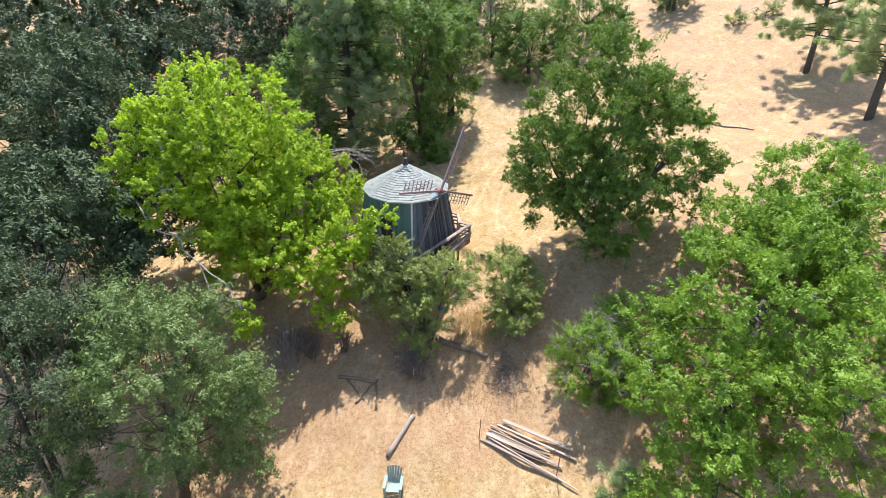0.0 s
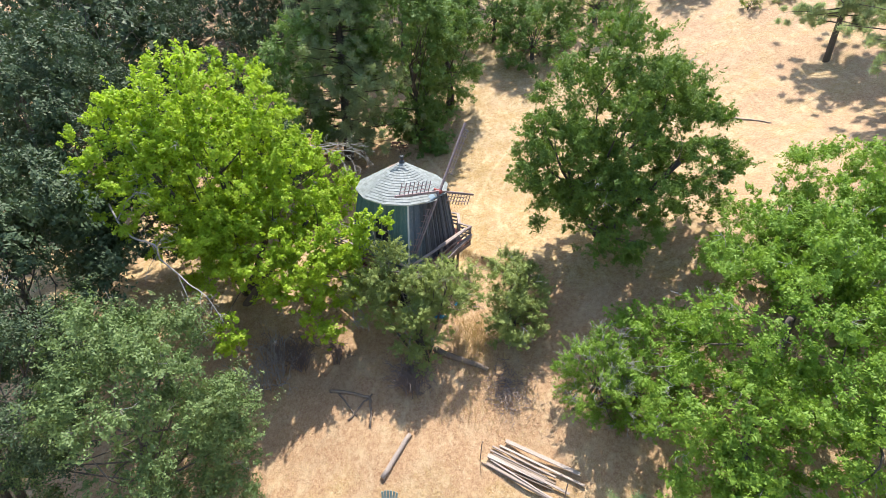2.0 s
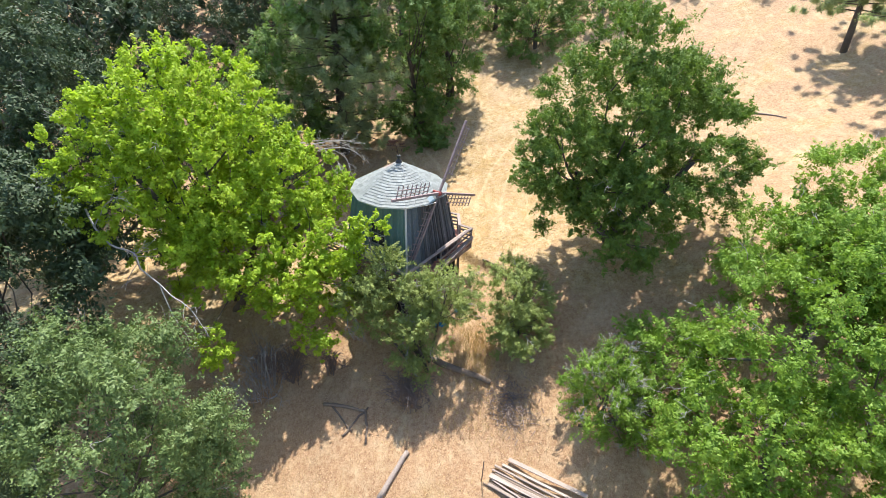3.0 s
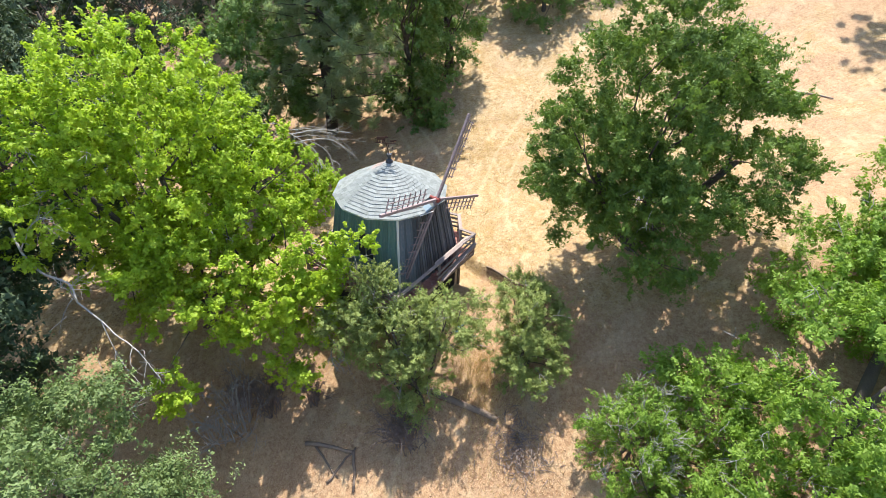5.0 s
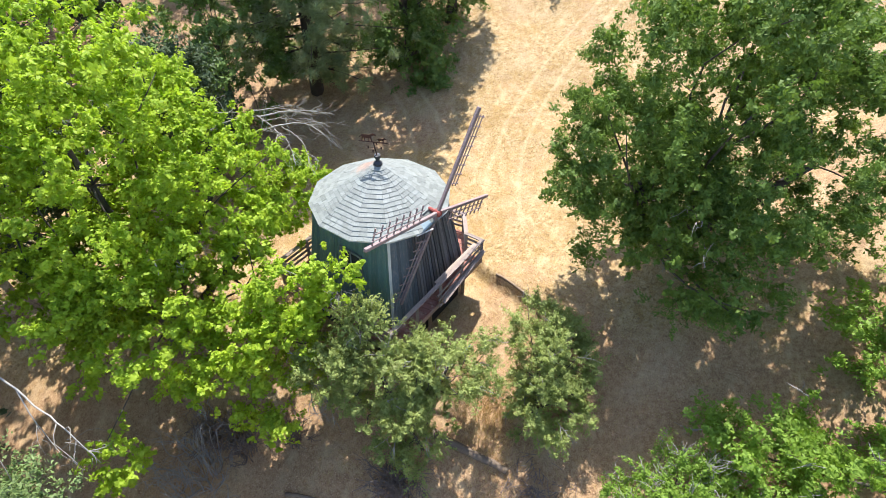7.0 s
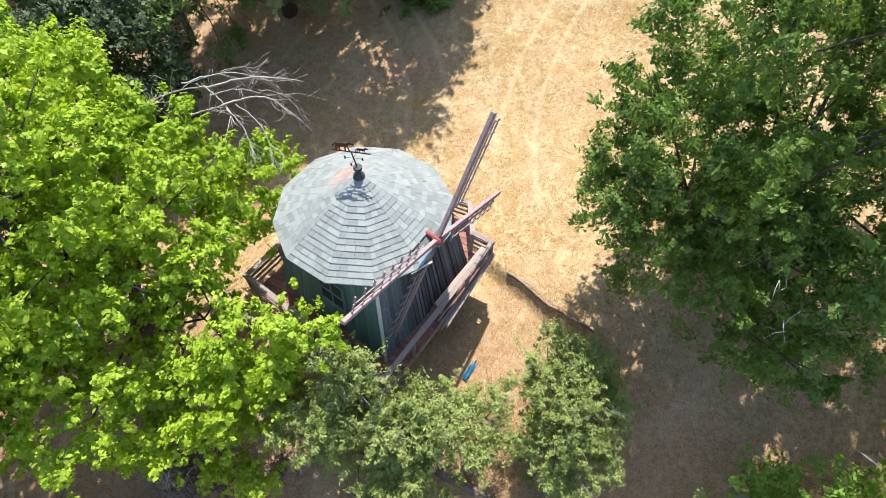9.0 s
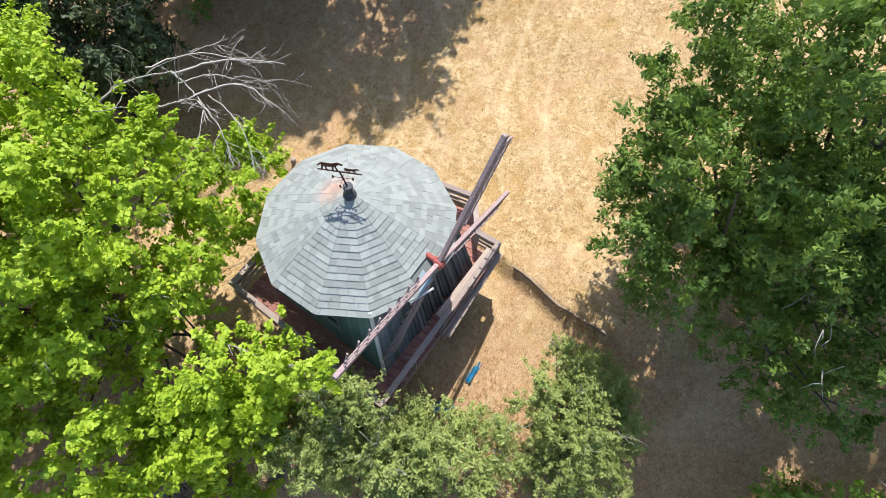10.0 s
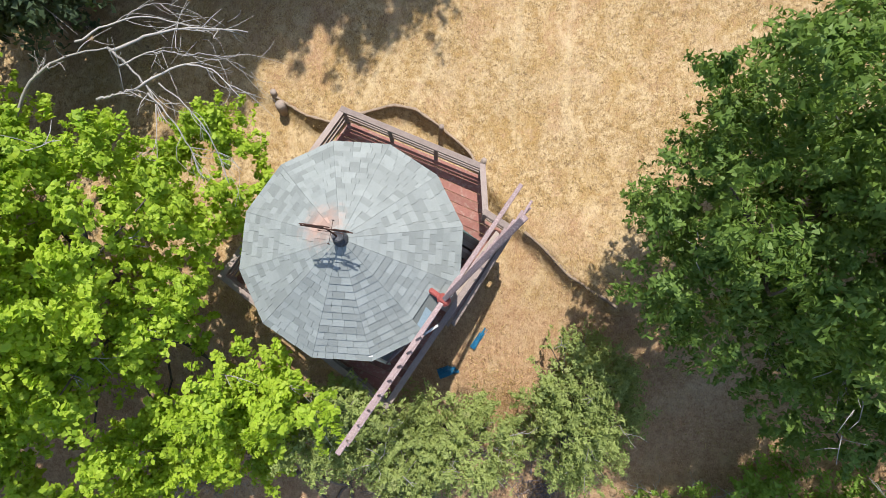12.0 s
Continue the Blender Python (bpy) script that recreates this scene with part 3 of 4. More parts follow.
def build_sails(tower):
    sails = new("sails")
    sails.parent = tower
    tagged(sails, "four maroon lattice sails on a red hub, one pointing up")
    hub = Vector((1.81, -1.03, 6.38))
    az = radians(-36.1)
    out = Vector((math.cos(az), math.sin(az), -0.10)).normalized()
    along = Vector((-math.sin(az), math.cos(az), 0))
    up = out.cross(along) * 1.0
    if up.z < 0:
        up = -up
    bm = beam(hub - out * 0.34, hub + out * 0.12, 0.11, 0.11, 0.03)
    part("axle", bm, SAIL_RED, sails, "red painted axle")
    bm = bmesh.new()
    add_box(bm, (0.26, 0.2, 0.2), beam_matrix(hub - out * 0.10, hub + out * 0.1)[0], 0.05)
    part("hub", bm, SAIL_RED, sails, "red painted hub block")
    for angle in (63.0, -22.0, 165.0, 242.5):
        c, s = math.cos(radians(angle)), math.sin(radians(angle))
        arm = along * c + up * s
        edge = along * s - up * c
        sail = new("sail")
        sail.parent = sails
        part("spar", beam(hub, hub + arm * 3.32, 0.10, 0.11, 0.012), SAIL_WOOD, sail)
        for i in range(8):
            p = hub + arm * (0.95 + i * 0.30)
            part("rung", beam(p - edge * 0.06, p + edge * 0.58, 0.04, 0.035), SAIL_WOOD, sail)
        for off in (0.2, 0.4):
            part("lath", beam(hub + arm * 0.88 + edge * off + out * 0.03, hub + arm * 3.12 + edge * off + out * 0.03, 0.03, 0.03), SAIL_WOOD, sail)


DECK = [Vector(p) for p in ((0.46, -3.42), (3.42, 0.86), (2.86, 1.22), (2.80, 2.38), (-0.72, 3.88), (-3.58, -0.35))]


def clip_strip(poly, d, lo, hi):
    """The part of a polygon between two parallel lines across d."""
    for sign, limit in ((1, lo), (-1, -hi)):
        out = []
        for a, b in zip(poly, poly[1:] + poly[:1]):
            fa, fb = sign * a.dot(d) - limit, sign * b.dot(d) - limit
            if fa >= 0:
                out.append(a)
            if (fa >= 0) != (fb >= 0):
                out.append(a.lerp(b, fa / (fa - fb)))
        poly = out
        if len(poly) < 3:
            return []
    return poly


def build_deck(tower):
    deck = new("deck")
    deck.parent = tower
    tagged(deck, "raised deck of faded red boards with a broken grey rail")
    d = Vector((math.sin(radians(24)), math.cos(radians(24))))
    w, at = 0.235, -4.2
    while at < 4.6:
        poly = clip_strip(DECK, d, at + 0.007, at + w - 0.007)
        at += w
        if not poly:
            continue
        bm = bmesh.new()
        top = [bm.verts.new((p.x, p.y, DECK_Z)) for p in poly]
        low = [bm.verts.new((p.x, p.y, DECK_Z - 0.04)) for p in poly]
        bm.faces.new(top)
        bm.faces.new(low[::-1])
        for i in range(len(poly)):
            j = (i + 1) % len(poly)
            bm.faces.new((top[i], low[i], low[j], top[j]))
        bmesh.ops.recalc_face_normals(bm, faces=bm.faces)
        part("deck_board", bm, RED_DECK, deck)
    rail = DECK_Z + 0.88
    for i, (a, b) in enumerate(zip(DECK, DECK[1:] + DECK[:1])):
        u = (b - a).normalized()
        part("rim_joist", beam((*(a), DECK_Z - 0.14), (*(b), DECK_Z - 0.14), 0.05, 0.19), RAIL_WOOD, deck)
        part("cap_rail", beam((*(a - u * 0.07), rail), (*(b + u * 0.07), rail + 0.004 * i), 0.15, 0.045), RAIL_WOOD, deck)
        lower = (0.26, 0.47, 0.67)
        for h in lower:
            p, q = (a, b) if i != 0 else (a.lerp(b, 0.45), b)
            lean = Vector((u.y, -u.x)) * (0.16 * (0.88 - h) if i == 0 else 0)
            part("lower_rail", beam((*(p + lean * 1.6), DECK_Z + h - (0.22 if i == 0 else 0)), (*(q + lean), DECK_Z + h), 0.035, 0.10), RAIL_WOOD, deck)
        length = (b - a).length
        count = max(1, round(length / 1.3))
        for j in range(count):
            p = a.lerp(b, j / count)
            part("rail_post", beam((p.x, p.y, DECK_Z - 0.2), (p.x, p.y, rail - 0.02), 0.10, 0.10), RAIL_WOOD, deck)
            if j in (0, count // 2):
                s = p * 0.82
                part("support_post", beam((s.x, s.y, float(ground_z(s.x, s.y)) - 0.2), (s.x, s.y, DECK_Z - 0.05), 0.13, 0.13), LOG, deck, "dark support post")
    # loose rails lean out over the broken stretch
    a, b = DECK[0], DECK[1]
    u = (b - a).normalized()
    v = Vector((u.y, -u.x))
    for s, e, o, z0, z1 in ((0.50, 0.97, 0.16, -0.05, 0.16), (0.47, 0.99, 0.24, -0.02, 0.30), (0.50, 0.95, -0.16, 0.52, 0.62)):
        p, q = a.lerp(b, s) + v * o, a.lerp(b, e) + v * o * 0.6
        part("loose_rail", beam((p.x, p.y, DECK_Z + z0 + 0.2), (q.x, q.y, DECK_Z + z1 + 0.2), 0.21 if o < 0 else 0.13, 0.035, roll=0.3), PALE_PLANK if o < 0 else RAIL_WOOD, deck, "fallen weathered rail")


build_ground()
build_grass()
build_litter()
build_edge()
windmill = build_tower()
build_roof(windmill)
build_sails(windmill)
build_deck(windmill)


# ---- trees and shrubs ----
def limb(rng, a, b, r0, r1, steps=5, bend=0.12):
    a, b = np.array(a, float), np.array(b, float)
    t = np.linspace(0, 1, steps)[:, None]
    length = np.linalg.norm(b - a)
    pts = a + (b - a) * t + np.sin(t * math.pi) * rng.normal(0, bend * length, 3) * (0.6, 0.6, 0.3)
    return pts, np.linspace(r0, r1, steps)


def crown_points(rng, lobes, clumps, radius, count, up_bias=0.25, spread=0.13, form=0.0, shell=0.42, upward=0.8):
    """Clump centres near the skins of the lobes, then leaf places and facings round them."""
    vol = np.array([r[0] * r[1] * r[2] for _, r in lobes]) ** (2 / 3)
    which = rng.choice(len(lobes), clumps, p=vol / vol.sum())
    way = rng.normal(size=(clumps, 3))
    way[:, 2] += up_bias
    way = unit(way)
    c = np.array([l[0] for l in lobes], float)[which]
    r = np.array([l[1] for l in lobes], float)[which]
    centre = c + way * r * (rng.uniform(0.1, 1.0, clumps) ** shell)[:, None]
    size = radius * rng.uniform(0.6, 1.4, clumps)
    sprigs = count // 30
    pick = rng.choice(clumps, sprigs, p=size ** 2 / (size ** 2).sum())
    w = unit(rng.normal(size=(sprigs, 3)))
    root = centre[pick] + w * (np.abs(rng.normal(0, 0.62, sprigs)) * size[pick])[:, None] * (1.0, 1.0, 0.7)
    aim = unit(w * 0.7 + way[pick] * 0.8 + (0, 0, 0.25) + rng.normal(0, 0.35, (sprigs, 3)))
    reach = size[pick] * rng.uniform(0.35, 0.95, sprigs)
    tilt = unit(aim * 0.3 + w * form + (0, 0, upward) + rng.normal(0, 0.45, (sprigs, 3)))
    of = rng.integers(sprigs, size=count)
    u = rng.uniform(0, 1, count)
    at = root[of] + aim[of] * (reach[of] * u)[:, None] + rng.normal(0, 1, (count, 3)) * (spread * size[pick][of] * (1.15 - 0.7 * u))[:, None]
    facing = tilt[of] + rng.normal(0, 0.42, (count, 3))
    return centre, at, facing


def tree(name, label, category, base, lobes, mat, seed, clumps=90, radius=0.7, count=30000, leaf=0.13, slim=0.6, trunk=0.22, stems=1, group="", twigs=0, bark=None, up_bias=0.25, form=0.0, shell=0.42, kite=False, upward=0.8):
    rng = np.random.default_rng(seed)
    x, y = base
    z = float(ground_z(x, y))
    root = thing(name, (x, y, z), label, category, group)
    off = np.array((x, y, z))
    centre, at, facing = crown_points(rng, lobes, clumps, radius, count, up_bias, 0.13, form, shell, upward)
    crown = new("crown", loose_mesh("crown", leaves(rng, at - off, facing, leaf, slim, kite), mat))
    crown.parent = root
    heart = np.array(lobes[0][0], float) - off
    tubes = []
    forks = []
    for i in range(stems):
        foot = np.array((rng.normal(0, 0.25 * (stems > 1)), rng.normal(0, 0.25 * (stems > 1)), -0.25))
        aim = np.array(lobes[i % len(lobes)][0], float) - off
        aim = aim if stems > 1 else heart
        p, r = limb(rng, foot, aim * (1, 1, 1.05), trunk, trunk * 0.35, 7, 0.05)
        tubes.append((p, r))
        forks.append(p)
    spread = centre - off
    order = rng.permutation(len(spread))[: min(len(spread), 30)]
    for i in order:
        best = min(forks, key=lambda p: np.linalg.norm(p[4] - spread[i]))
        start = best[rng.integers(3, 6)]
        r0 = trunk * 0.2
        tubes.append(limb(rng, start, spread[i], r0, 0.012, 6, 0.22))
    wood = new("trunk", tubes_mesh("trunk", tubes, bark or BARK, 6))
    wood.parent = root
    if twigs:
        bare = []
        for _ in range(twigs):
            i = rng.integers(len(spread))
            s = spread[i]
            d = unit(s - heart + rng.normal(0, 0.8, 3) + (0, 0, 0.9))
            bare.append(limb(rng, s, s + d * rng.uniform(0.5, 1.1) * radius * 1.6, 0.016, 0.005, 4, 0.2))
            for _ in range(3):
                e = s + d * radius * rng.uniform(0.4, 1.0)
                bare.append(limb(rng, e, e + unit(d + rng.normal(0, 0.7, 3)) * rng.uniform(0.2, 0.6), 0.010, 0.004, 3, 0.15))
        dead = new("deadwood", tubes_mesh("deadwood", bare, DEAD_WOOD, 4))
        dead.parent = root
        tagged(dead, "bleached bare twigs", kind="stuff")
    return root


def pine(name, label, base, height, spread, seed, tufts=420, low=0.18, mat=None, per=55, group="", lean=(0, 0), needle=0.2, wide=0.017):
    rng = np.random.default_rng(seed)
    x, y = base
    z = float(ground_z(x, y))
    root = thing(name, (x, y, z), label, "pine tree", group)
    top = np.array((lean[0], lean[1], height))
    trunk = limb(rng, (0, 0, -0.3), top, 0.028 * height * 0.75, 0.03, 9, 0.01)
    tubes, centres = [trunk], []
    n = int(tufts / 6)
    for i in range(n):
        f = low + (0.97 - low) * (i + rng.random()) / n
        a = top * f
        reach = spread * (1.05 - f) ** 0.75 * rng.uniform(0.6, 1.1) * min(1, 0.55 + (f - low) * 3)
        th = i * 2.4 + rng.normal(0, 0.3)
        b = a + np.array((math.cos(th) * reach, math.sin(th) * reach, reach * rng.uniform(-0.12, 0.3)))
        p, r = limb(rng, a, b, 0.05, 0.012, 5, 0.06)
        tubes.append((p, r))
        for j in range(6):
            t = rng.uniform(0.35, 1.02)
            centres.append(a + (b - a) * t + rng.normal(0, 0.16 * reach * t + 0.05, 3) * (1, 1, 0.55))
    centres = np.array(centres)
    pick = rng.integers(len(centres), size=len(centres) * per)
    w = unit(rng.normal(size=(len(pick), 3)) + (0, 0, 0.35))
    length = rng.uniform(0.8, 1.5, len(pick))[:, None] * needle
    a = centres[pick] + rng.normal(0, 0.10, (len(pick), 3))
    b = a + w * length
    side = unit(np.cross(w, rng.normal(size=w.shape))) * wide
    crown = new("crown", loose_mesh("crown", np.stack([a - side, b, a + side], 1), mat or PINE_NEEDLE))
    crown.parent = root
    wood = new("trunk", tubes_mesh("trunk", tubes, BARK, 7))
    wood.parent = root
    return root


def leafy(name, label, base, lobes, mat, seed, clumps, radius, count, leaf, **more):
    return tree(name, label, "bush" if name == "shrub" else "tree", base, lobes, mat, seed, clumps, radius, count, leaf, **more)


leafy("broadleaf_tree", "bright yellow-green broadleaf tree spreading beside the windmill", (-8.2, -0.4),
      [((-8.4, -0.9, 8.0), (4.2, 4.0, 4.6)), ((-5.2, 0.3, 6.1), (2.5, 2.4, 2.9)), ((-4.4, -1.4, 4.7), (1.2, 1.0, 1.0)), ((-10.8, -2.4, 7.6), (2.8, 3.0, 3.6)), ((-6.5, -4.0, 4.7), (2.9, 2.0, 1.7)), ((-3.8, -3.9, 3.8), (1.9, 1.0, 1.3)), ((-2.6, -3.9, 3.6), (1.3, 1.1, 1.6)), ((-1.2, -3.1, 5.4), (0.85, 0.65, 1.0)), ((-8.0, -2.0, 4.2), (3.0, 2.2, 2.5)), ((-2.4, -3.0, 4.7), (1.1, 0.9, 1.1)), ((-3.2, 2.2, 4.7), (1.3, 1.5, 1.0)), ((-4.2, -4.8, 2.6), (1.2, 1.0, 1.5)), ((-6.4, -6.9, 2.2), (0.8, 0.8, 1.3)), ((-3.4, -5.4, 1.0), (0.7, 0.7, 1.4)), ((-9.6, 2.6, 6.6), (3.0, 2.6, 3.2))],
      MAPLE_LEAF, 21, 980, 0.42, 255000, 0.128, slim=0.72, trunk=0.22, stems=4, twigs=60, form=0.4, kite=True)
leafy("oak_tree", "round-crowned green oak with an open dark crown on the slope", (10.6, 1.3),
      [((10.2, 0.6, 8.2), (4.4, 4.2, 4.5)), ((7.9, -0.3, 7.0), (2.8, 2.8, 2.4)), ((13.1, 0.0, 7.4), (2.7, 2.6, 3.1)), ((9.8, 0.8, 12.0), (2.7, 2.6, 2.3)), ((8.0, 0.8, 7.1), (2.4, 2.1, 2.5)), ((10.2, -2.2, 5.8), (2.8, 2.1, 1.9)), ((10.6, 2.8, 7.6), (3.0, 2.2, 3.2)), ((12.0, 1.8, 9.8), (2.7, 2.3, 2.5))],
      OAK_LEAF, 22, 520, 0.50, 205000, 0.115, slim=0.6, trunk=0.28, stems=3, twigs=24, form=0.5, shell=0.33, upward=0.2)
leafy("oak_tree", "large fresh-green oak with pale dead twigs in its crown", (14.6, -8.6),
      [((14.6, -8.4, 4.6), (4.4, 4.6, 4.2)), ((18.8, -3.2, 6.8), (2.6, 2.8, 3.0)), ((12.0, -11.4, 2.6), (3.2, 2.8, 3.2)), ((11.2, -14.0, 0.2), (2.5, 2.4, 3.0)), ((16.6, -13.4, 4.0), (4.0, 3.8, 3.8)), ((20.0, -7.0, 6.0), (3.5, 4.0, 3.6)), ((11.0, -6.6, 1.8), (2.0, 1.8, 2.0)), ((17.0, -5.6, 5.4), (2.6, 2.6, 2.8)), ((15.3, -3.8, 5.6), (2.1, 1.8, 2.3))],
      FRESH_LEAF, 23, 860, 0.52, 280000, 0.118, slim=0.6, trunk=0.28, stems=5, twigs=190, form=0.5, shell=0.33, upward=0.5)
leafy("shrub", "green bush tangled with bleached dead twigs beside the oak", (8.3, -7.8),
      [((8.4, -7.7, 1.3), (1.8, 1.9, 1.9)), ((9.8, -8.6, 1.2), (1.6, 1.5, 1.8))], FRESH_LEAF, 24, 130, 0.36, 52000, 0.085, slim=0.5, trunk=0.08, stems=4, group="shrubs", twigs=200, form=0.5, kite=True)
leafy("shrub", "dense grey-green bush in front of the windmill deck", (1.2, -4.8),
      [((0.2, -4.4, 2.9), (1.5, 0.9, 1.5)), ((2.2, -4.3, 3.1), (1.6, 1.0, 1.6)), ((-1.2, -4.2, 2.4), (1.3, 1.0, 1.6)), ((-0.5, -3.5, 3.9), (1.0, 0.7, 1.0)), ((1.0, -5.4, 1.4), (1.5, 1.0, 1.5)), ((1.1, -4.5, 3.4), (1.0, 0.7, 0.9))], GREY_LEAF, 25, 230, 0.36, 100000, 0.088, slim=0.42, trunk=0.07, stems=6, group="shrubs", twigs=40, form=0.5, kite=True)
leafy("shrub", "grey-green bush beside the windmill", (5.1, -3.8),
      [((5.2, -3.3, 2.6), (1.5, 1.7, 1.7)), ((5.3, -4.6, 1.6), (1.3, 1.2, 1.6))], GREY_LEAF, 26, 120, 0.36, 58000, 0.086, slim=0.42, trunk=0.07, stems=4, group="shrubs", twigs=16, form=0.5, kite=True)
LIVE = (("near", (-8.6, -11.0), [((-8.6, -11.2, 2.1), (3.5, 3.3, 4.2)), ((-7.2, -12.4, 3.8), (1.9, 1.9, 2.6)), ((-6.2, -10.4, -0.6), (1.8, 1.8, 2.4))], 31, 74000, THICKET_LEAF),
        ("near", (-12.8, -12.2), [((-12.8, -12.2, 4.0), (3.3, 3.2, 4.4))], 32, 50000, LIVE_OAK_LEAF),
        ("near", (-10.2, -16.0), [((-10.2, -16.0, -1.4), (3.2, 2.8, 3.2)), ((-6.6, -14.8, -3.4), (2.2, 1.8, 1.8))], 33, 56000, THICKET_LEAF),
        ("mid", (-15.5, -5.6), [((-15.5, -5.6, 4.0), (4.2, 4.2, 5.0))], 34, 60000, LIVE_OAK_LEAF),
        ("mid", (-17.6, 3.2), [((-17.6, 3.2, 6.2), (4.6, 4.4, 6.4)), ((-13.6, 2.4, 3.0), (2.4, 1.8, 2.6))], 35, 52000, LIVE_OAK_LEAF),
        ("mid", (-10.0, 8.0), [((-10.0, 8.0, 4.4), (2.4, 2.0, 3.0))], 40, 24000, LIVE_OAK_LEAF),
        ("mid", (-24.0, 9.0), [((-24.0, 9.0, 6.0), (6.0, 5.5, 6.4))], 36, 42000, LIVE_OAK_LEAF),
        ("far", (-20.0, 24.0), [((-20.0, 24.0, 8.0), (5.6, 5.0, 5.6))], 37, 26000, LIVE_OAK_LEAF),
        ("far", (-13.5, 30.0), [((-13.5, 30.0, 9.5), (4.6, 4.0, 4.6))], 38, 24000, LIVE_OAK_LEAF),
        ("far", (-31.0, 24.0), [((-31.0, 24.0, 9.0), (7.0, 6.0, 7.0))], 39, 18000, LIVE_OAK_LEAF))
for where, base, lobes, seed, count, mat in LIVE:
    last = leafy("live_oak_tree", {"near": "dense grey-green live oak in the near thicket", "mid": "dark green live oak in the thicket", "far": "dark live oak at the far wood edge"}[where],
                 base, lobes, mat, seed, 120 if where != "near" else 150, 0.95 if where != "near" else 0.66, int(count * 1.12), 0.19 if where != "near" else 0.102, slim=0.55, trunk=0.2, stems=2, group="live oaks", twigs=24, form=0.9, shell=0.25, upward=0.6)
far_tree = leafy("live_oak_tree", "dark live oak in the far woods", (-25.0, 38.0), [((-25.0, 38.0, 15.2), (5.4, 5.0, 5.6)), ((-24.0, 37.0, 11.5), (4.6, 4.4, 3.6))],
                 LIVE_OAK_LEAF, 45, 120, 1.3, 6500, 0.5, slim=0.6, trunk=0.22, stems=2, group="live oaks")
spots = random.Random(31)
for x, y in ((-37, 14), (-29, 31), (-17, 36), (-9, 37), (-23, 17), (-38, 36), (-15, 45), (-46, 24), (-4, 43), (5, 44), (-33, 45), (-48, 40), (-58, 30), (-24, 50), (-40, 54), (-8, 54), (4, 56), (-58, 50), (-20, 62), (-47, 66), (-34, 22), (-44, 12)):
    copy_thing(far_tree, pose(x, y, float(ground_z(x, y)), 0, 0, spots.uniform(0, 360)))
for base, lobes, seed, count in (((-0.4, 17.0), [((-0.8, 15.4, 9.8), (3.8, 3.0, 6.4)), ((0.3, 15.6, 4.4), (2.4, 1.6, 2.2))], 51, 56000), ((2.2, 19.8), [((1.9, 19.2, 9.4), (2.6, 2.6, 5.6))], 52, 34000),
                                 ((9.5, 25.6), [((9.5, 25.6, 9.6), (3.2, 3.0, 3.8))], 53, 26000), ((15.5, 29.0), [((15.5, 29.0, 12.0), (4.0, 3.5, 3.8))], 54, 26000),
                                 ((6.5, 30.0), [((6.5, 30.0, 11.5), (4.4, 3.6, 5.0))], 55, 26000), ((-2.0, 28.0), [((-2.0, 28.0, 10.5), (5.0, 4.0, 6.4))], 56, 28000),
                                 ((23.0, 29.5), [((23.0, 29.5, 15.2), (2.2, 2.0, 2.0))], 57, 9000), ((-9.6, 14.0), [((-9.6, 14.0, 5.2), (3.8, 3.0, 4.8)), ((-10.2, 9.8, 4.4), (2.6, 2.0, 3.4)), ((-7.4, 13.6, 8.6), (2.8, 2.2, 4.2))], 58, 34000)):
    leafy("woodland_tree", "leafy green tree at the wood edge behind the clearing", base, lobes, WOODS_LEAF, seed, 150, 0.75, int(count * 1.2), 0.17, slim=0.6, trunk=0.2, stems=2, group="woodland trees", form=0.7, shell=0.3)
pine("pine", "tall grey-green pine behind the windmill", (-5.2, 15.2), 19.0, 6.0, 61, 1350, 0.06, group="pines", per=100, needle=0.28, wide=0.024)
pine("pine", "pine with a bare reddish trunk on the open slope", (28.0, 14.4), 11.0, 5.4, 62, 420, 0.2, group="pines", per=130, needle=0.25, wide=0.02)
pine("pine", "pine with a bare reddish trunk on the open slope", (27.2, 6.0), 12.0, 6.0, 63, 460, 0.2, group="pines", per=130, needle=0.25, wide=0.02)
pine("pine", "young pine beside the oak", (8.6, -12.9), 2.6, 1.1, 64, 90, 0.1, group="pines", per=90, needle=0.14)


def branching(rng, a, way, length, r, depth, out):
    b = a + way * length
    p, radii = limb(rng, a, b, r, r * 0.55, 7, 0.22)
    out.append((p, radii))
    if depth:
        for _ in range(rng.integers(3, 5)):
            t = rng.uniform(0.35, 1.0)
            branching(rng, p[int(t * 6)], unit(way + rng.normal(0, 0.55, 3) * (1, 1, 0.7)), length * rng.uniform(0.4, 0.7), r * 0.45, depth - 1, out)


def dead_branch(label, start, end, r, seed, depth=3, mat=None):
    rng = np.random.default_rng(seed)
    a, b = np.array(start, float), np.array(end, float)
    out = []
    branching(rng, a, unit(b - a), np.linalg.norm(b - a) * 0.62, r, depth, out)
    tagged(new("dead_branch", tubes_mesh("dead_branch", out, mat or DEAD_WOOD, 5)), label, "branch", "dead branches")


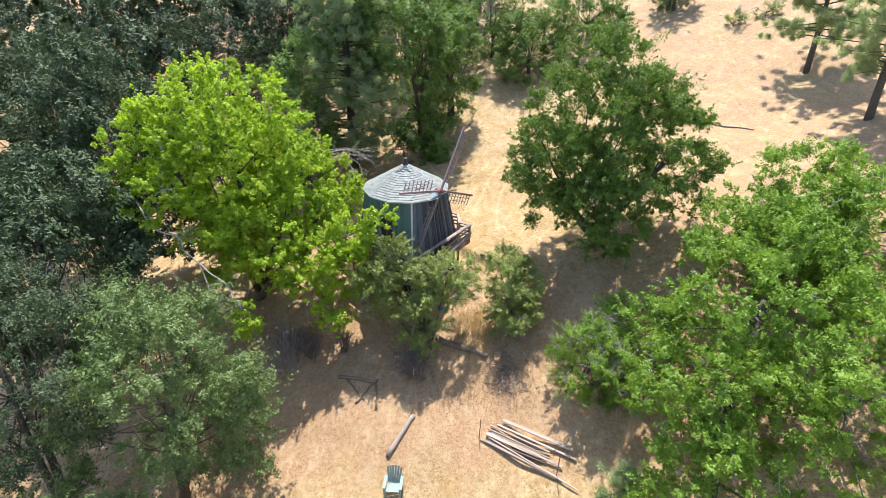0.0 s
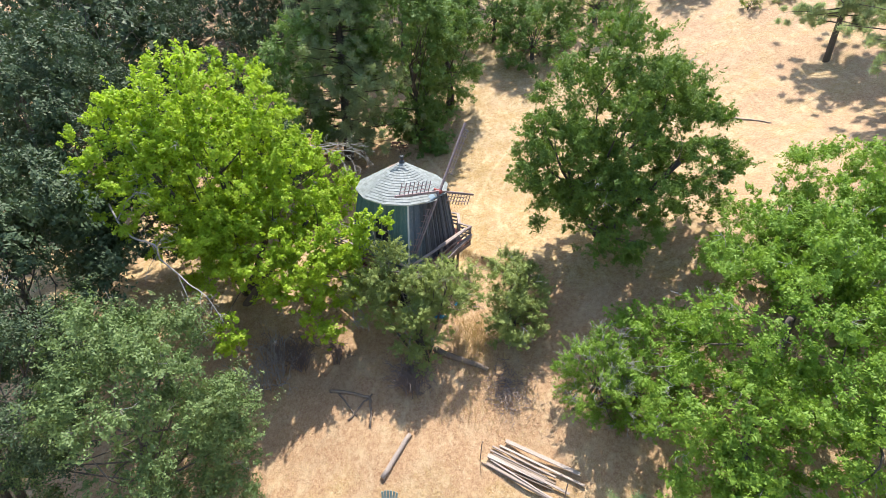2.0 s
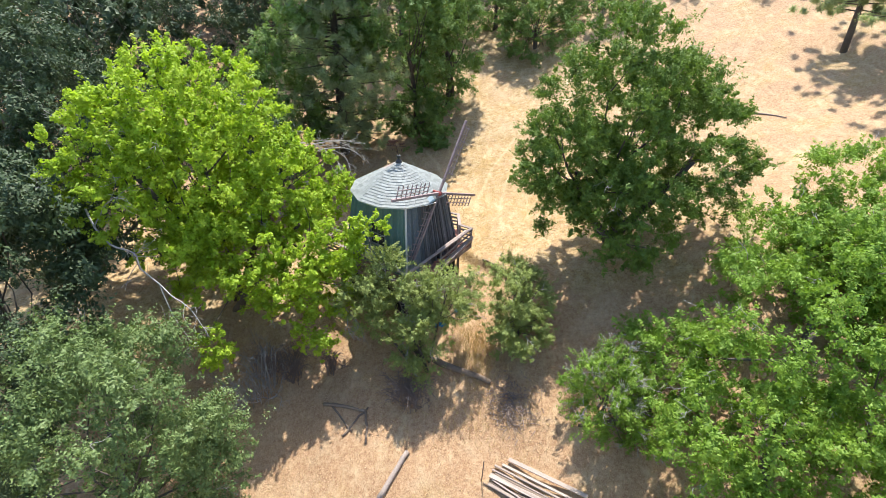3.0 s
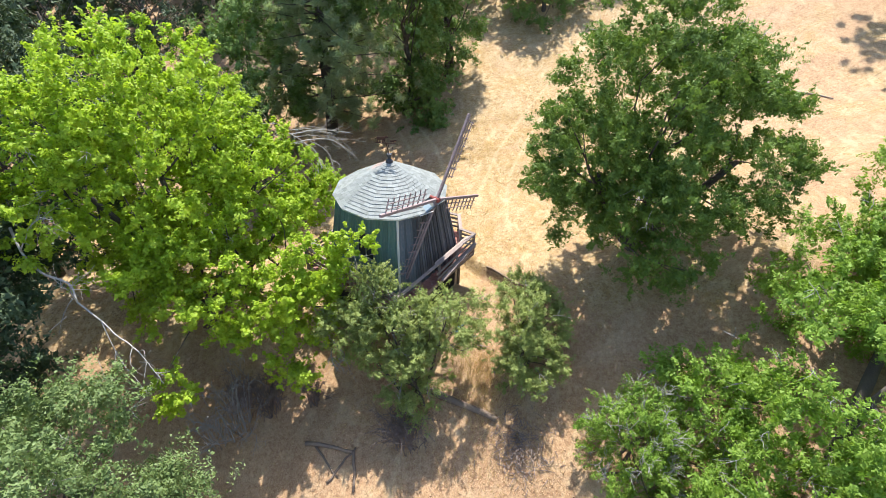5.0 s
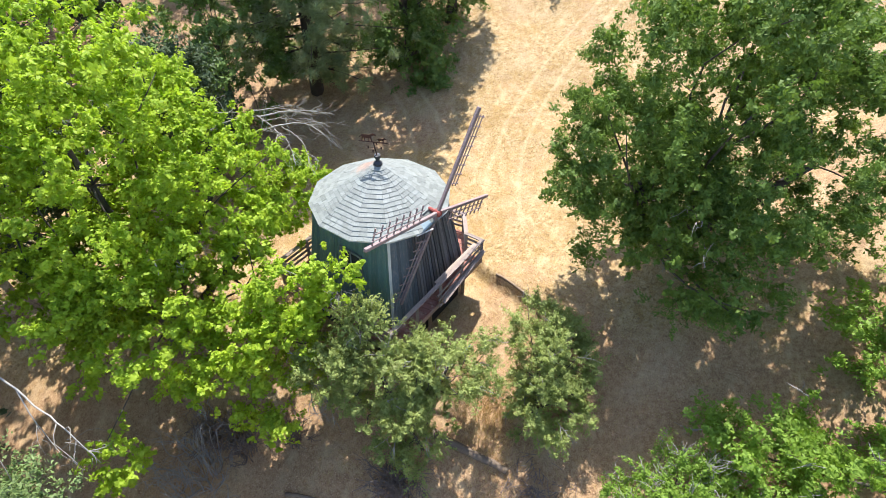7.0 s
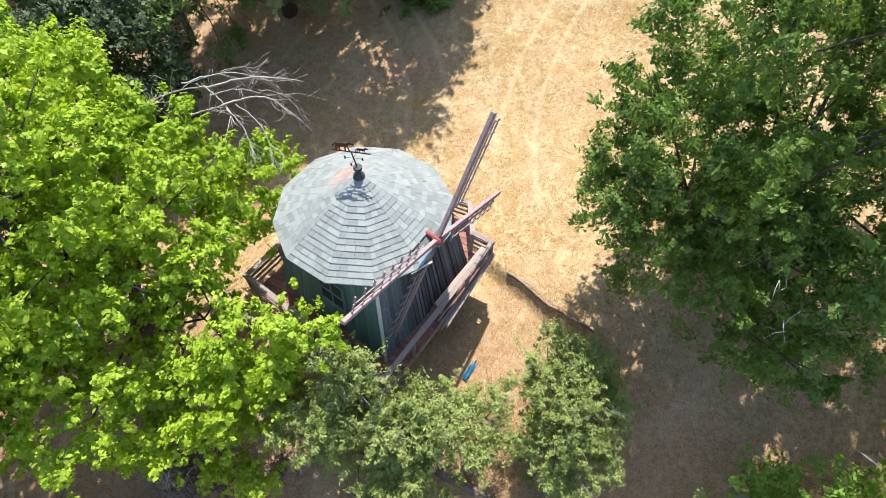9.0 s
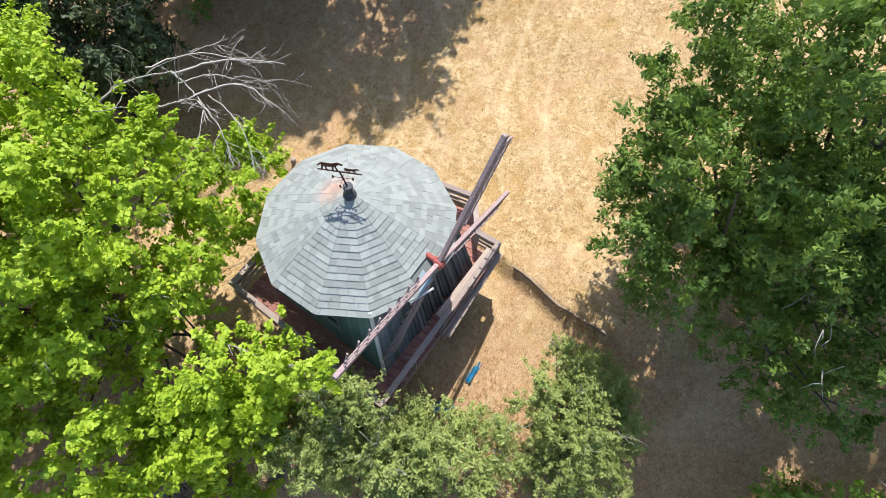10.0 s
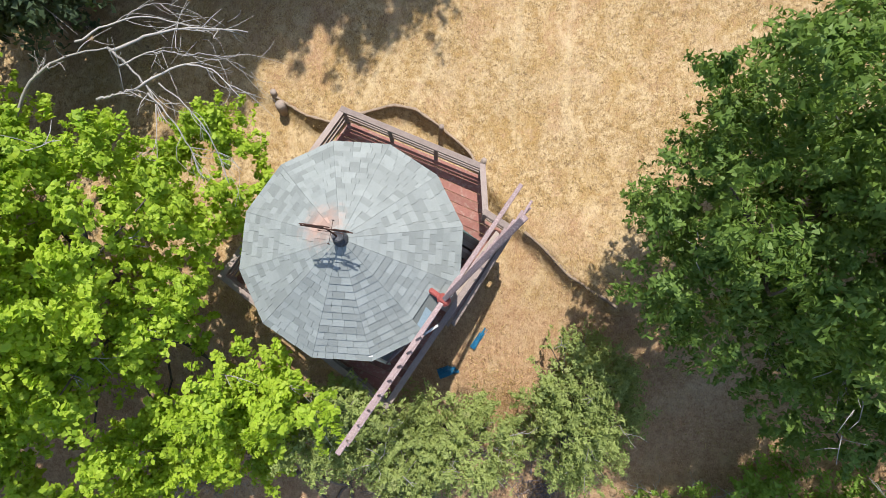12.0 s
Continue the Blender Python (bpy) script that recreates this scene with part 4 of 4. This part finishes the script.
def dead_limb(label, ways, seed, twigs=5):
    """A bare limb: each way is a bent shoot with its own thickness, with thin side twigs."""
    rng = np.random.default_rng(seed)
    out = []
    base = thing("dead_branch", ways[0][1][0], label, "branch", "dead branches")
    off = np.array(ways[0][1][0], float)
    for r, points in ways:
        p = np.array(points, float) - off
        u, fine = np.linspace(0, len(p) - 1, len(p)), np.linspace(0, len(p) - 1, 3 * len(p) - 2)
        q = np.stack([np.interp(fine, u, p[:, k]) for k in range(3)], 1)
        q[1:-1] = 0.25 * q[:-2] + 0.5 * q[1:-1] + 0.25 * q[2:] + rng.normal(0, 0.012, (len(q) - 2, 3))
        shoot = new("shoot", tubes_mesh("shoot", [(q, np.linspace(r, r * 0.35, len(q)))], DEAD_WOOD, 6))
        shoot.parent = base
        for _ in range(twigs):
            at = rng.integers(len(q) // 3, len(q) - 1)
            way = unit(unit(q[at + 1] - q[at]) + rng.normal(0, 0.55, 3))
            length = rng.uniform(0.3, 1.3)
            out.append(limb(rng, q[at], q[at] + way * length, r * 0.35, 0.003, 5, 0.2))
            out.append(limb(rng, q[at] + way * length * 0.5, q[at] + way * length * 0.5 + unit(way + rng.normal(0, 0.6, 3)) * length * 0.5, r * 0.22, 0.003, 4, 0.2))
    fine = new("deadwood", tubes_mesh("deadwood", out, DEAD_WOOD, 5))
    fine.parent = base
    tagged(fine, "thin bare twigs", kind="stuff")


def bowed(r, a, b, bow):
    """A shoot from a to b whose middle swings aside by bow."""
    a, b = Vector(a), Vector(b)
    return r, [tuple(a.lerp(b, t) + Vector(bow) * math.sin(t * math.pi)) for t in (0, 0.2, 0.4, 0.6, 0.8, 1)]


dead_limb("bleached dead limb reaching out of the crown", [bowed(0.78 * shoot[0], *shoot[1:]) for shoot in (
    (0.055, (-7.4, 2.6, 5.6), (-4.75, 3.88, 6.8), (-0.2, 0.3, 0.3)),
    (0.040, (-4.75, 3.88, 6.8), (-3.6, 2.45, 6.7), (0.1, 0.1, 0.0)),
    (0.042, (-4.7, 3.8, 6.8), (-2.05, 4.25, 6.7), (0.0, 0.22, 0.1)),
    (0.026, (-4.5, 3.5, 6.8), (-3.2, 3.75, 6.7), (0.0, 0.2, 0.0)),
    (0.040, (-5.0, 2.9, 6.6), (-4.1, 3.05, 6.8), (0.0, 0.0, 0.0)),
    (0.034, (-4.1, 3.05, 6.8), (-2.2, 2.95, 6.6), (0.1, 0.6, 0.0)),
    (0.026, (-3.9, 2.95, 6.8), (-2.9, 1.3, 6.4), (0.12, 0.1, 0.1)),
    (0.024, (-3.7, 3.15, 6.8), (-2.4, 1.25, 6.4), (0.22, 0.12, 0.1)),
    (0.030, (-5.4, 4.0, 6.8), (-2.9, 4.25, 6.7), (-0.1, 0.42, 0.0)),
    (0.020, (-4.45, 4.55, 6.8), (-3.5, 4.8, 6.7), (0.0, 0.14, 0.0)),
    (0.022, (-3.2, 3.75, 6.8), (-2.1, 3.55, 6.6), (0.0, 0.1, 0.0)))], 71, 6)
dead_limb("pale dead limb hanging below the yellow-green tree", (
    (0.045, ((-11.6, -4.3, 7.0), (-11.0, -5.0, 6.6), (-10.44, -5.35, 6.0), (-9.3, -5.7, 5.97), (-9.12, -6.05, 5.48), (-8.33, -6.4, 5.0), (-7.68, -6.75, 4.64), (-7.04, -7.1, 4.53), (-6.43, -7.45, 3.45))),
    (0.022, ((-9.1, -6.05, 5.5), (-9.0, -6.2, 6.1), (-8.7, -6.3, 6.5))),
    (0.02, ((-8.33, -6.4, 5.0), (-7.9, -6.9, 4.3), (-7.5, -7.2, 3.6), (-7.2, -7.3, 2.9))),
    (0.024, ((-11.0, -5.0, 6.6), (-10.6, -4.8, 7.3), (-10.0, -4.9, 7.8), (-9.4, -5.2, 7.9)))), 73, 9)
def dead_bush(label, x, y, wide, high, canes, mat, seed, stems=0):
    """A tangle of bare arching canes on one root."""
    rng = np.random.default_rng(seed)
    z = float(ground_z(x, y))
    root = thing("dead_bush", (x, y, z), label, "bush", "dead bushes")
    thick, fine = [], []
    for i in range(canes):
        th, reach = rng.uniform(0, 2 * math.pi), wide * rng.uniform(0.35, 1.1)
        foot = np.array((rng.normal(0, wide * 0.22), rng.normal(0, wide * 0.22), -0.1))
        out = np.array((math.cos(th), math.sin(th), 0))
        top = high * rng.uniform(0.6, 1.05)
        t = np.linspace(0, 1, 7)[:, None]
        p = foot + out * reach * t ** 1.5 + np.array((0, 0, 1.0)) * top * np.sin(t * rng.uniform(1.7, 2.5)) + rng.normal(0, 0.03, (7, 3)) * t
        r = rng.uniform(0.013, 0.026)
        thick.append((p, np.linspace(r, r * 0.4, 7)))
        for _ in range(5):
            k = rng.integers(2, 6)
            fine.append(limb(rng, p[k], p[k] + unit(p[k + 1] - p[k] + rng.normal(0, 0.14, 3)) * rng.uniform(0.25, 0.7), 0.008, 0.004, 4, 0.2))
    for i in range(stems):
        way = unit(rng.normal(0, 0.55, 3) * (1, 1, 0) + (0, 0, 1.0))
        branching(rng, np.array((rng.normal(0, wide * 0.3), rng.normal(0, wide * 0.3), -0.1)), way, high * rng.uniform(0.5, 0.75), 0.034, 3, thick)
    for name, tubes in (("cane", thick), ("deadwood", fine)):
        ob = new(name, tubes_mesh(name, tubes, mat, 4))
        ob.parent = root
        tagged(ob, kind="stuff")


dead_bush("bleached tangled dead bush under the trees", -5.6, -5.4, 1.0, 2.3, 16, DEAD_WOOD, 81, 8)
dead_bush("bleached tangled dead bush under the trees", -6.3, -5.9, 0.9, 1.9, 10, DEAD_WOOD, 82, 5)
dead_bush("dark grey-brown tangled brush under the trees", -4.5, -4.9, 1.0, 1.4, 30, TWIG, 83, 6)
dead_bush("dark grey-brown tangled brush under the trees", -5.6, -4.5, 1.0, 1.4, 30, TWIG, 84, 6)
dead_bush("dark dry skirt of twigs under the bush", 0.7, -6.2, 1.2, 1.3, 60, TWIG, 85, 9)
dead_bush("dry reddish brush beside the bank", -2.9, -4.6, 0.6, 1.1, 20, TWIG, 86, 4)
dead_branch("pale bare spray of twigs beside the bush", (-2.1, -4.1, 2.2), (-0.9, -5.3, 1.6), 0.025, 87, 3)
dead_branch("pale bare spray of twigs beside the bush", (-2.0, -4.2, 2.0), (-1.6, -5.5, 1.4), 0.022, 88, 3)


# ---- loose things ----
def fallen_log(label, a, b, r, mat, seed, taper=0.7):
    rng = np.random.default_rng(seed)
    pts = [(a[0] + (b[0] - a[0]) * t, a[1] + (b[1] - a[1]) * t) for t in np.linspace(0, 1, 7)]
    p = [(x + rng.normal(0, 0.02), y + rng.normal(0, 0.02), float(ground_z(x, y)) + r * 0.75) for x, y in pts]
    tagged(new("fallen_log", tubes_mesh("fallen_log", [(p, np.linspace(r, r * taper, 7))], mat, 10)), label, "log", "fallen logs")


fallen_log("dark weathered log lying on the ground by the bushes", (1.7, -4.6), (4.1, -5.9), 0.16, LOG, 91)
fallen_log("short pale log lying on dry grass", (-0.25, -9.85), (0.72, -8.25), 0.11, PALE_PLANK, 92, 0.9)
fallen_log("thin fallen trunk on the open slope", (20.2, 12.2), (22.2, 8.8), 0.07, PALE_PLANK, 93, 0.4)
rng = random.Random(12)
for i in range(11):
    f = rng.random()
    a = Vector((3.6 + 0.8 * f + rng.uniform(-0.15, 0.3), -9.7 + 0.85 * f))
    thin = i % 3 == 2
    way = Matrix.Rotation(radians(rng.uniform(-5, 5)), 2) @ Vector((3.35, -2.0))
    b = a + way * rng.uniform(0.6, 1.15)
    h = 0.05 + 0.035 * (i % 4)
    bm = beam((a.x, a.y, float(ground_z(a.x, a.y)) + h), (b.x, b.y, float(ground_z(b.x, b.y)) + h + rng.uniform(0, 0.05)), 0.06 if thin else rng.uniform(0.10, 0.19), 0.045, 0.01, rng.uniform(-0.5, 0.5))
    tagged(part("plank", bm, PALE_PLANK if i % 4 else LOG), "long silvered plank in a loose pile on dry grass", "plank", "pile of planks")
for x, y, h in ((3.6, -9.5, 1.1), (6.6, -11.3, 1.2)):
    z = float(ground_z(x, y))
    tagged(part("stake", beam((x, y, z - 0.1), (x + 0.04, y, z + h), 0.035, 0.035), TWIG), "thin dark stake standing beside the planks", "stake", "stakes")
for i, (a, b, r) in enumerate((((-2.95, -6.2), (-1.15, -6.6), 0.085), ((-1.15, -6.5), (-0.95, -7.9), 0.06), ((-2.0, -7.6), (-1.05, -6.4), 0.05), ((-2.6, -6.3), (-1.6, -7.4), 0.045))):
    fallen_log("broken dark pole on the bare earth", a, b, r, LOG, 100 + i)
tw = np.random.default_rng(7)
out = []
for _ in range(260):
    x, y = 4.9 + tw.normal(0, 0.5), -6.8 + tw.normal(0, 0.55)
    z = float(ground_z(x, y)) + tw.uniform(0.02, 0.2)
    d = unit(tw.normal(size=3) * (1, 1, 0.25)) * tw.uniform(0.2, 0.6)
    out.append(limb(tw, (x, y, z), (x + d[0], y + d[1], z + d[2] * 0.4), 0.016, 0.006, 3))
tagged(new("twig_heap", tubes_mesh("twig_heap", out, TWIG, 4)), "heap of dry grey twigs on the ground", "twigs", kind="stuff")


def garden_chair():
    x, y = 0.05, -11.25
    chair = thing("garden_chair", (x, y, float(ground_z(x, y))), "faded green plastic slatted garden chair on dry grass", "chair", turn=-4)
    for i in range(6):
        f = (i - 2.5) / 2.5
        part("back_slat", beam((f * 0.20, 0.24, 0.30), (f * 0.29, 0.52, 0.98 - 0.10 * f * f), 0.085, 0.022, 0.008, roll=0.0), CHAIR_PLASTIC, chair)
    for i in range(5):
        part("seat_slat", beam((-0.27, -0.26 + i * 0.115, 0.36 - i * 0.022), (0.27, -0.26 + i * 0.115, 0.36 - i * 0.022), 0.10, 0.022, 0.006), CHAIR_PLASTIC, chair)
    for s in (-1, 1):
        part("armrest", beam((s * 0.34, -0.34, 0.56), (s * 0.33, 0.36, 0.54), 0.13, 0.025, 0.01), CHAIR_PLASTIC, chair)
        part("front_leg", beam((s * 0.31, -0.28, -0.06), (s * 0.32, -0.28, 0.55), 0.05, 0.09, 0.008), CHAIR_PLASTIC, chair)
        part("rear_leg", beam((s * 0.29, -0.28, 0.33), (s * 0.27, 0.48, -0.04), 0.05, 0.10, 0.008), CHAIR_PLASTIC, chair)
    part("back_brace", beam((-0.3, 0.42, 0.62), (0.3, 0.42, 0.62), 0.03, 0.06, 0.006), CHAIR_PLASTIC, chair)


garden_chair()
tree("shrub", "low dry brown bush on the open slope", "bush", (26.5, 23.4), [((26.5, 23.4, 12.7), (0.9, 0.8, 0.7))], GREY_LEAF, 121, 30, 0.3, 4000, 0.09, 0.4, 0.04, 3, "shrubs", twigs=30)
tree("shrub", "low dry brown bush on the open slope", "bush", (29.0, 23.6), [((29.0, 23.6, 13.4), (1.2, 0.8, 0.6))], GREY_LEAF, 122, 30, 0.3, 4000, 0.09, 0.4, 0.04, 3, "shrubs", twigs=30)

for x, y, sx, sy, turn in ((1.95, -2.9, 0.6, 0.3, 20), (2.85, -1.95, 0.16, 0.7, -35)):
    z = float(ground_z(x, y))
    bm = bmesh.new()
    bmesh.ops.create_grid(bm, x_segments=8, y_segments=8, size=0.5)
    for v in bm.verts:
        v.co = Vector((v.co.x * sx, v.co.y * sy, 0.06 + 0.04 * math.sin(9 * v.co.x + 5 * v.co.y) + 0.03 * math.sin(13 * v.co.y)))
    bmesh.ops.solidify(bm, geom=bm.faces[:], thickness=0.01)
    sheet = part("plastic_sheet", bm, BLUE_PAINT)
    sheet.matrix_basis = pose(x, y, z, 0, 0, turn)
    tagged(sheet, "crumpled blue plastic sheet on the ground below the deck", "plastic sheet", "plastic sheets")
